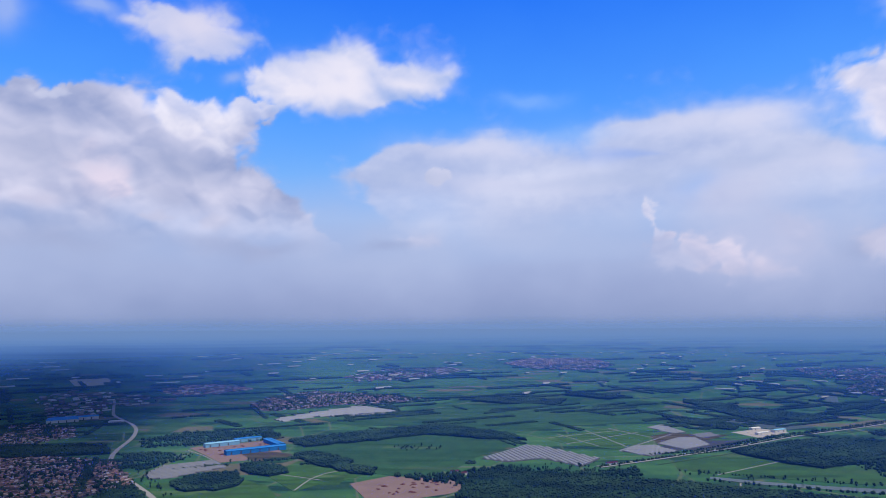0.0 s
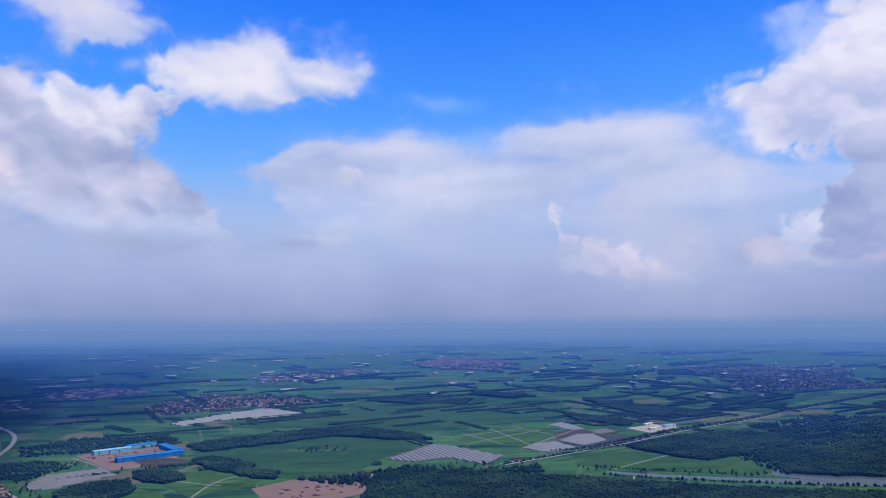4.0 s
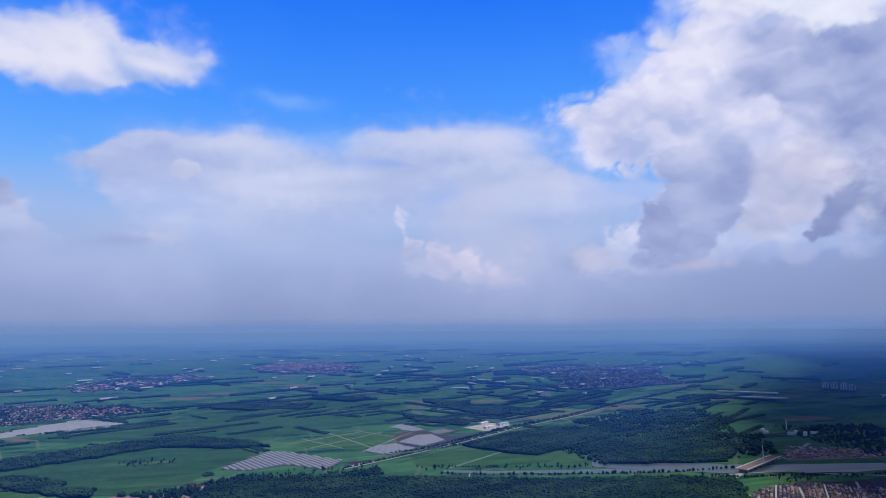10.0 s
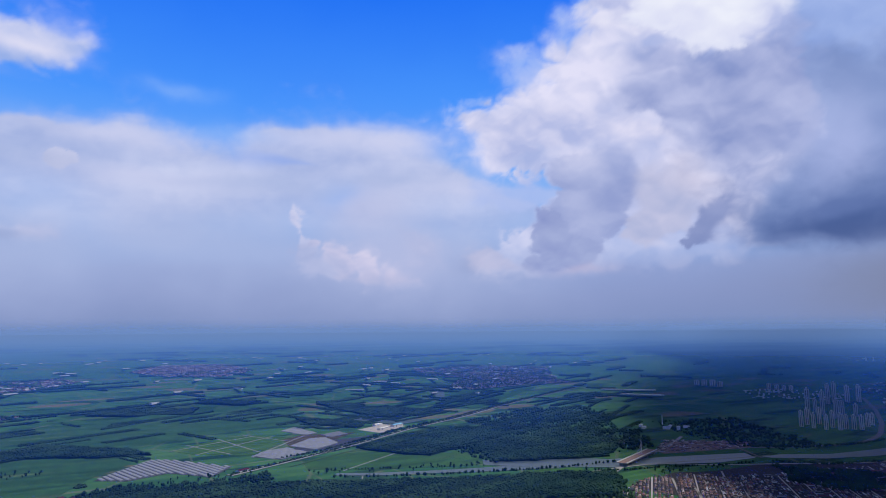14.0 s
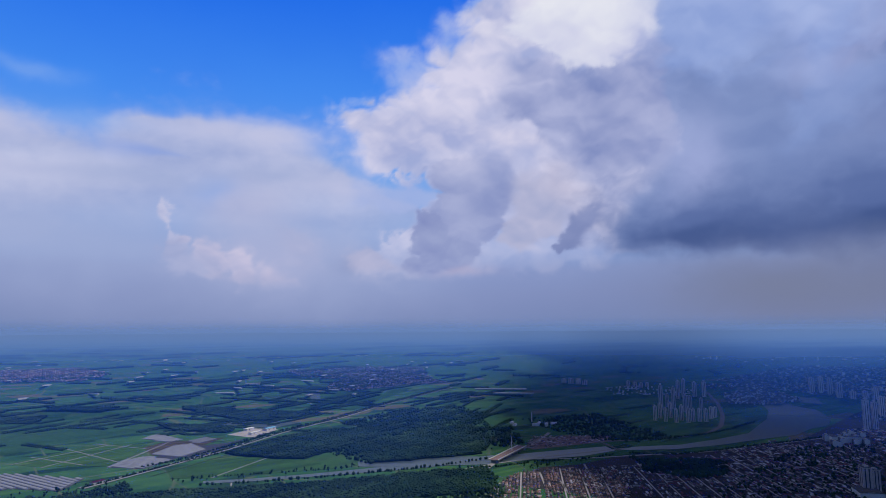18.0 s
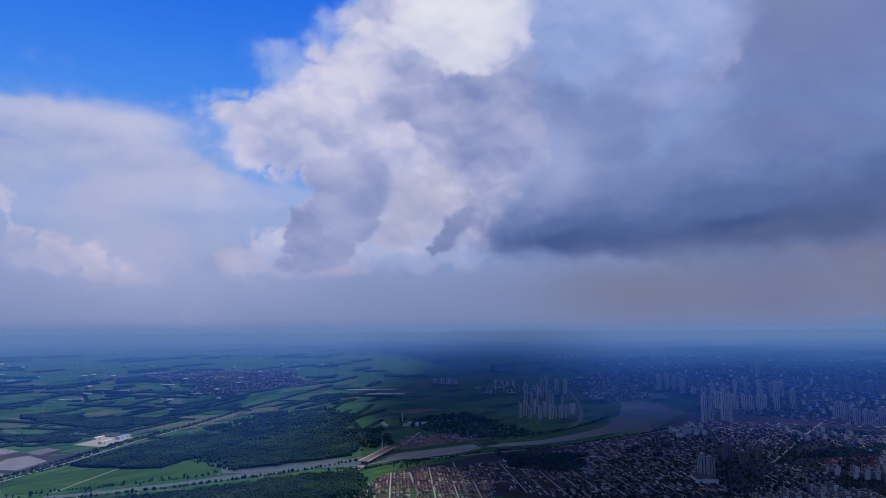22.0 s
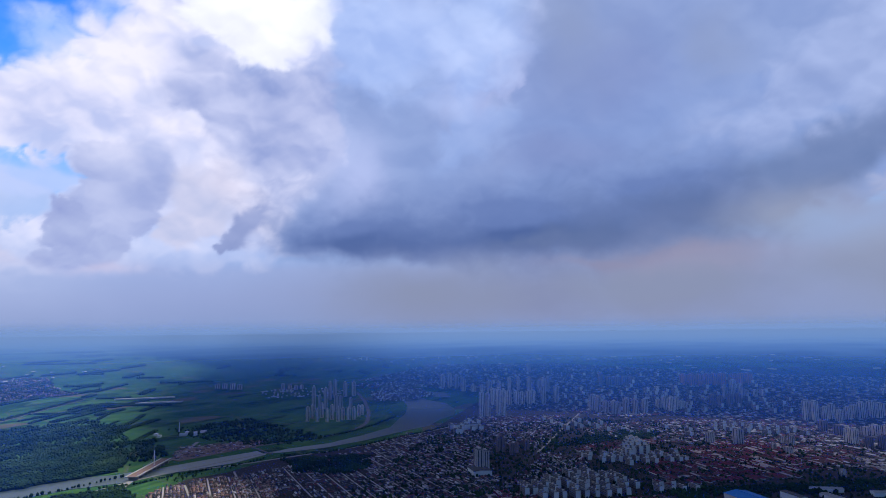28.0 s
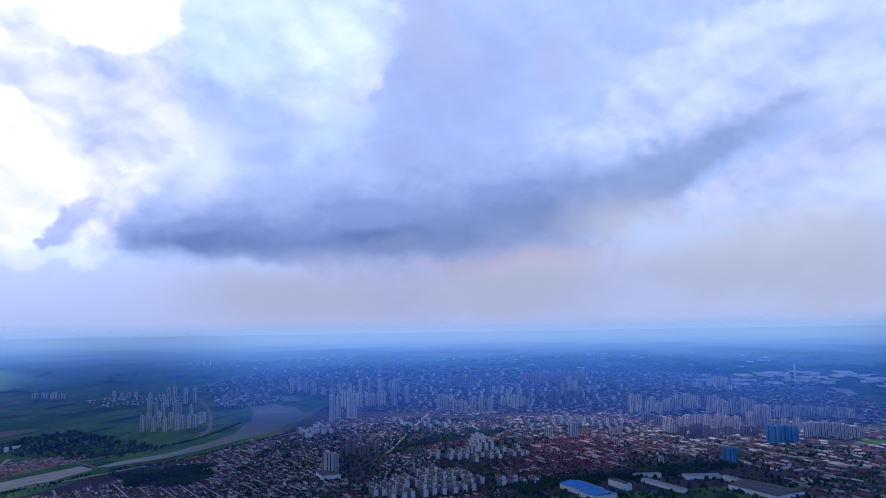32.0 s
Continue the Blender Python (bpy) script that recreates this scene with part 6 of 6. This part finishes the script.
# ---- sheds and works ----
def shed(corner, along, length, width, height, roof, wall, label, name="factory_shed", category="shed"):
    """A long low-pitched steel shed: walls, roof, ridge vent and a row of doors."""
    length, width, height = 1.5 * length, 1.5 * width, 1.35 * height
    t = tagged(new(name), label, category)
    L, W, H = length / 2, width / 2, height
    part("wall", box_mesh("shed_wall", [(-L, L, -W, W, 0, H)], wall), t)
    V = [(x, y, z) for x in (-L - .6, L + .6) for y, z in ((-W - .6, H), (0, H + W * .16), (W + .6, H), (W + .6, H - .5), (0, H + W * .16 - .5), (-W - .6, H - .5))]
    F = [tuple(range(6)), tuple(range(11, 5, -1))] + [(j, j + 6, (j + 1) % 6 + 6, (j + 1) % 6) for j in range(6)]
    part("roof", mesh_of("shed_roof", V, F, [roof]), t)
    part("ridge_vent", box_mesh("shed_vent", [(-L * .9, L * .9, -.8, .8, H + W * .16 - .3, H + W * .16 + .7)], roof), t)
    door = box_mesh("shed_door", [(-2, 2, -.06, .06, 0, H * .7)], M["dark_glass"])
    for k in range(max(1, int(length / 30))):
        part("door", door, t, "dark roller door").location = (-L + 15 + 30 * k if length > 30 else 0, -W - .05, 0)
    X, Y, Z, s = (float(v) for v in lay(*corner))
    t.matrix_world = pose(X, Y, Z, 0, 0, along) @ Matrix.Diagonal((s, s, s, 1))
    return t


shed((-603, 2173), 33, 128, 20, 10, M["blue_sheet"], M["blue_sheet"], "long bright blue steel factory shed")
shed((-578, 2306), 125, 90, 18, 9, M["blue_sheet"], M["blue_sheet"], "blue steel factory shed across the yard")
shed((-751, 2290), 35, 76, 18, 9, M["pale_blue_sheet"], M["pale_blue_sheet"], "long pale blue steel factory shed")
shed((-689, 2378), 35, 62, 16, 9, M["blue_sheet"], M["pale_blue_sheet"], "blue roofed factory shed with pale ends")
shed((1692, -108), 33, 60, 42, 9, M["blue_sheet"], M["white_wall"], "wide works shed with a bright blue roof")
shed((1626, -141), 33, 40, 42, 9, M["blue_sheet"], M["white_wall"], "wide works shed with a bright blue roof")
shed((1848, -287), 100, 50, 14, 7, M["film"], M["white_wall"], "long works shed with a pale grey roof")
shed((1741, -311), 33, 90, 14, 6, M["film"], M["white_wall"], "long works shed with a pale grey roof")
shed((1846, -426), 100, 60, 18, 7, M["film"], M["white_wall"], "long works shed with a pale grey roof")
shed((1693, -534), 33, 90, 60, 9, M["roof_felt"], M["white_wall"], "huge works hall with a flat grey roof")
shed((1727, -204), 33, 44, 12, 12, M["roof_felt"], M["white_wall"], "pale works office block beside the sheds", "office_block", "office")
shed((1800, -499), 33, 50, 12, 8, M["film"], M["white_wall"], "pale works building with low roof")
shed((2050, -667), 33, 80, 12, 7, M["red_roof"], M["wall"], "long hall with a dull red roof")
shed((2163, -736), 33, 80, 12, 7, M["red_roof"], M["wall"], "long hall with a dull red roof")
shed((1244, 2509), 26, 40, 14, 7, M["pale_blue_sheet"], M["white_wall"], "small shed with a blue roof on the building site")
shed((1182, 2565), 26, 30, 12, 6, M["white_wall"], M["white_wall"], "white hut row on the building site")
shed((1156, 2456), 26, 36, 10, 6, M["white_wall"], M["white_wall"], "white hut row on the building site")
shed((-1626, 2961), 33, 130, 30, 9, M["blue_sheet"], M["white_wall"], "distant shed with a deep blue roof")
shed((-1635, 2891), 33, 80, 30, 9, M["blue_sheet"], M["white_wall"], "distant shed with a deep blue roof")
shed((30, 1843), 33, 16, 9, 5, M["red_roof"], M["wall"], "small red-roofed farmhouse among trees", "farmhouse", "house")
shed((52, 1821), 33, 14, 8, 5, M["red_roof"], M["wall"], "small red-roofed farmhouse among trees", "farmhouse", "house")
shed((480, 1943), 26, 24, 9, 5, M["red_roof"], M["wall"], "small red-roofed farmhouse by the road", "farmhouse", "house")
shed((-1392, 2865), 33, 40, 12, 6, M["white_wall"], M["white_wall"], "white shed beside the country road")


# ---- the bridge over the river ----
def bridge(a, b, width):
    ax, ay = a
    bx, by = b
    L = math.hypot(bx - ax, by - ay) / 1.5
    t = tagged(new("road_bridge"), "pale concrete road bridge with one pylon and stay cables", "bridge")
    part("deck", box_mesh("bridge_deck", [(-L / 2, L / 2, -width / 2, width / 2, 6.5, 8)], M["road"]), t)
    part("carriageway", box_mesh("bridge_road", [(-L / 2, L / 2, -width * .4, width * .4, 8.0, 8.06)], M["soil"]), t, "brownish road surface")
    for y in (-width / 2 + .3, width / 2 - .3):
        part("parapet", box_mesh("bridge_parapet", [(-L / 2, L / 2, y - .25, y + .25, 8, 9.3)], M["white_wall"]), t)
    pier = box_mesh("bridge_pier", [(-1.2, 1.2, -width * .42, width * .42, -1, 6.5)], M["road"])
    for k in range(8):
        part("pier", pier, t).location = (-L / 2 + L * (k + .5) / 8, 0, 0)
    px = L * 0.12
    bm = bmesh.new()
    bmesh.ops.create_cone(bm, cap_ends=True, segments=8, radius1=1.1, radius2=0.45, depth=29, matrix=Matrix.Translation((px, 0, 14.5 + 7)))
    me = bpy.data.meshes.new("bridge_pylon")
    bm.to_mesh(me)
    bm.free()
    me.materials.append(M["white_wall"])
    part("pylon", me, t, "slim pale pylon")
    for k in range(1, 7):
        for sgn in (-1, 1):
            A, B = Vector((px, 0, 35.5 - k * 1.8)), Vector((px + sgn * k * 9, 0, 8))
            bm = bmesh.new()
            d = B - A
            bmesh.ops.create_cone(bm, segments=5, radius1=.09, radius2=.09, depth=d.length, matrix=Matrix.Translation((A + B) / 2) @ d.to_track_quat("Z", "Y").to_matrix().to_4x4())
            me = bpy.data.meshes.new("bridge_cable")
            bm.to_mesh(me)
            bm.free()
            me.materials.append(M["road"])
            part("stay_cable", me, t)
    t.matrix_world = pose((ax + bx) / 2, (ay + by) / 2, 0, 0, 0, math.degrees(math.atan2(by - ay, bx - ax))) @ Matrix.Scale(1.5, 4)


bridge((1420, 1420), (1660, 1525), 20)
way("bridge_ramp", [(1420, 1420), (1308, 1358), (1210, 1304)], 15, 1.6, M["road"], "pale approach road to the bridge")
way("bridge_ramp", [(1660, 1525), (1779, 1570), (1994, 1691)], 13, 1.6, M["road"], "pale approach road to the bridge")


# ---- far power works ----
def lathe(name, profile, mat, seg=16):
    V = [(r * math.cos(6.2832 * k / seg), r * math.sin(6.2832 * k / seg), z) for r, z in profile for k in range(seg)]
    F = [(j * seg + k, j * seg + (k + 1) % seg, (j + 1) * seg + (k + 1) % seg, (j + 1) * seg + k) for j in range(len(profile) - 1) for k in range(seg)]
    F.append(tuple(range((len(profile) - 1) * seg, len(profile) * seg)))
    return mesh_of(name, V, F, [mat])


def placed(ob, spot):
    X, Y, Z, s = (float(v) for v in lay(*spot))
    ob.matrix_world = pose(X, Y, Z) @ Matrix.Diagonal((1.5 * s, 1.5 * s, 1.5 * s, 1))
    return ob


chimney = placed(tagged(new("chimney"), "tall pale works chimney with a dark rim", "chimney"), (4948, -1812))
part("shaft", lathe("chimney_shaft", [(4, 0), (3.2, 42), (2.6, 84)], M["white_wall"]), chimney)
part("rim", lathe("chimney_rim", [(2.9, 81), (2.9, 85), (2.4, 85.3)], M["roof_felt"]), chimney)
cooler = placed(tagged(new("cooling_tower"), "pale waisted cooling tower at the works", "cooling tower"), (5052, -1798))
part("shell", lathe("cooling_shell", [(15, 2), (12, 13), (9.6, 26), (9.2, 33), (10, 40)], M["white_wall"], 24), cooler)
part("base_ring", lathe("cooling_ring", [(16, 0), (16, 2), (14.5, 2.2)], M["road"], 24), cooler)


def stack(spot, height, label):
    """A slim works chimney: tapered shaft and a dark rim."""
    t = tagged(new("chimney"), label, "chimney", "works chimneys")
    part("shaft", lathe("stack_shaft", [(.05 * height, 0), (.038 * height, height * .5), (.03 * height, height)], M["white_wall"], 12), t)
    part("rim", lathe("stack_rim", [(.036 * height, height * .95), (.036 * height, height), (.02 * height, height * 1.005)], M["roof_felt"], 12), t)
    X, Y, Z, s = (float(v) for v in lay(*spot))
    t.matrix_world = pose(X, Y, Z) @ Matrix.Diagonal((s, s, s, 1))


stack((2160, 1925), 46, "slim pale chimney of a small riverside works")
for spot, high in (((8807, 3327), 150), ((8799, 3170), 150), ((8358, 4313), 170), ((8356, 4230), 170)):
    stack(spot, high, "tall distant works chimney in the haze")
for (ax, ay), (bx, by) in (((1702, 4204), (1798, 4130)), ((1958, 4604), (1992, 4459)), ((2141, 4775), (2231, 4682)), ((2195, 4566), (2247, 4482)), ((2616, 4826), (2685, 4681)), ((2335, 3926), (2404, 3857)), ((3100, 3260), (3330, 3010)), ((2960, 2960), (3120, 2760))):
    shed(((ax + bx) / 2, (ay + by) / 2), math.degrees(math.atan2(by - ay, bx - ax)), math.hypot(bx - ax, by - ay) / 1.5, 11, 5, M["pale_roof"], M["white_wall"], "long white farm shed in the fields", "farm_shed")
for spot, turn, long, wide, high in (((2126, 1815), 40, 22, 9, 9), ((2098, 1850), 130, 18, 8, 7), ((2146, 1872), 40, 26, 9, 6), ((2046, 1917), 33, 24, 8, 5), ((2080, 1965), 33, 20, 8, 5), ((2190, 1830), 120, 16, 8, 6)):
    shed(spot, turn, long, wide, high, M["pale_roof"], M["white_wall"], "small white works building among trees", "works_building", "works")
for spot, turn, long, wide, high in (((2545, 890), 33, 42, 12, 16), ((2567, 835), 123, 38, 12, 16), ((2470, 850), 33, 30, 11, 12)):
    shed(spot, turn, long, wide, high, M["roof_felt"], M["white_wall"], "white institution building beside the avenue", "institution_building", "public building")
shed((1793, 560), 33, 46, 34, 10, M["roof_felt"], M["white_wall"], "low pale podium at the foot of a tower", "podium", "shop building")
way("river_weir", [(1955, 1430), (1863, 1283)], 9, 3.2, M["dull_road"], "low dark bridge across the river", "bridge")
sheet("pond", [(2262, 3995), (2310, 3970), (2230, 3800), (2120, 3610), (1960, 3330), (1925, 3345), (2050, 3620), (2190, 3820)], 1.0, M["water"], "narrow grey pond between woods", "pond")


# ---- loose things on the yards ----
def heap(spot, size, mat, label, seed):
    """A tipped heap of earth or goods with an uneven top."""
    rs = np.random.RandomState(seed)
    seg, V = 9, []
    for r, z in ((1.0, 0), (0.8, .35), (0.5, .75), (0.2, 1.0)):
        V += [(r * rs.uniform(.8, 1.2) * math.cos(6.2832 * k / seg), r * rs.uniform(.8, 1.2) * math.sin(6.2832 * k / seg), z * rs.uniform(.85, 1.1)) for k in range(seg)]
    F = [(j * seg + k, j * seg + (k + 1) % seg, (j + 1) * seg + (k + 1) % seg, (j + 1) * seg + k) for j in range(3) for k in range(seg)] + [tuple(range(3 * seg, 4 * seg))]
    ob = tagged(new("heap", mesh_of("heap", V, F, [mat])), label, "heap", "heaps on the yards")
    X, Y, Z, s = (float(v) for v in lay(*spot))
    ob.matrix_world = pose(X, Y, Z + .4, 0, 0, rs.uniform(0, 360)) @ Matrix.Diagonal((size * rs.uniform(1, 2.2), size, size * .5, 1))


M["rust"] = worn("rusty_scrap", (0.12, 0.045, 0.04), (0.07, 0.035, 0.035), 0.4)
for poly, count, mat, label, seed in (
        ([(-193, 1724), (-96, 1772), (21, 1744), (49, 1695), (-34, 1628), (-140, 1609)], 26, M["rust"], "low rusty red heap on bare earth", 61),
        ([(-818, 2229), (-729, 2268), (-636, 2308), (-593, 2329), (-590, 2243), (-677, 2109)], 30, M["rust"], "low heap of goods in the factory yard", 62),
        ([(1078, 2500), (1215, 2553), (1252, 2472), (1125, 2389)], 10, M["pale"], "pale heap of gravel on the building site", 63),
        ([(1731, 1552), (1875, 1613), (2088, 1478), (2001, 1440)], 24, M["soil"], "brown heap of earth by the river", 64)):
    xs, ys = scatter(poly, count, seed)
    for j in range(count):
        heap((xs[j], ys[j]), random.uniform(2.6, 6.0), mat, label, seed * 50 + j)


# ---- roadside and field trees that stand alone ----
def tree_kit(seed, label):
    rs = np.random.RandomState(seed)
    t = tagged(new("tree"), label, "tree", "single trees")
    part("trunk", lathe("tree_trunk", [(.32, 0), (.22, 1.6), (.12, 3.6)], M["bark"], 7), t)
    n = 14
    a, h = rs.uniform(0, 6.28, n), rs.uniform(2.2, 7.0, n)
    r = 1.7 * np.sin((h - 1.4) / 6.4 * 3.0) * rs.uniform(.4, 1.0, n)
    V, F = [], []
    for j in range(n):
        k = rs.uniform(.7, 1.35, (len(ICO_V), 1)) * rs.uniform(.8, 1.25)
        F += (ICO_F + len(V) * len(ICO_V)).tolist()
        V.append(ICO_V * k * (1, 1, 1.1) + (r[j] * math.cos(a[j]), r[j] * math.sin(a[j]), h[j]))
    part("crown", mesh_of("tree_crown", np.concatenate(V), F, [M["canopy"]]), t)
    return t


M["bark"] = worn("bark", (0.09, 0.07, 0.05), (0.06, 0.05, 0.04), 0.6)
TREES = [tree_kit(71, "leafy poplar standing alone by the road"), tree_kit(72, "round leafy tree at a field edge")]
spots = []
for poly, count, seed in (([(151, 1920), (452, 1976), (536, 1926), (537, 1824), (172, 1805)], 50, 73), ([(634, 1840), (1112, 1665), (1100, 1621), (634, 1792)], 34, 74), ([(-1006, 2064), (-818, 1808), (-621, 1548), (-595, 1548), (-852, 1915)], 24, 75),
                          ([(-637, 1987), (-521, 2051), (-401, 2138), (-373, 2082), (-516, 1968)], 26, 76), ([(1439, 1384), (1549, 1312), (1694, 1256), (1593, 1263), (1435, 1296)], 20, 77), ([(-179, 2252), (-48, 2291), (9, 2205), (-117, 2150)], 26, 78)):
    xs, ys = scatter(poly, count, seed)
    spots += list(zip(xs, ys))
for j, (x, y) in enumerate(spots):
    k, s = j % 2, random.uniform(.9, 1.5)
    m = pose(x, y, 0.3, 0, 0, random.uniform(0, 360)) @ Matrix.Diagonal((s, s, s * random.uniform(.8, 1.2), 1))
    if j < 2:
        TREES[k].location = (x, y, 0.3)
    else:
        copy_thing(TREES[k], m)
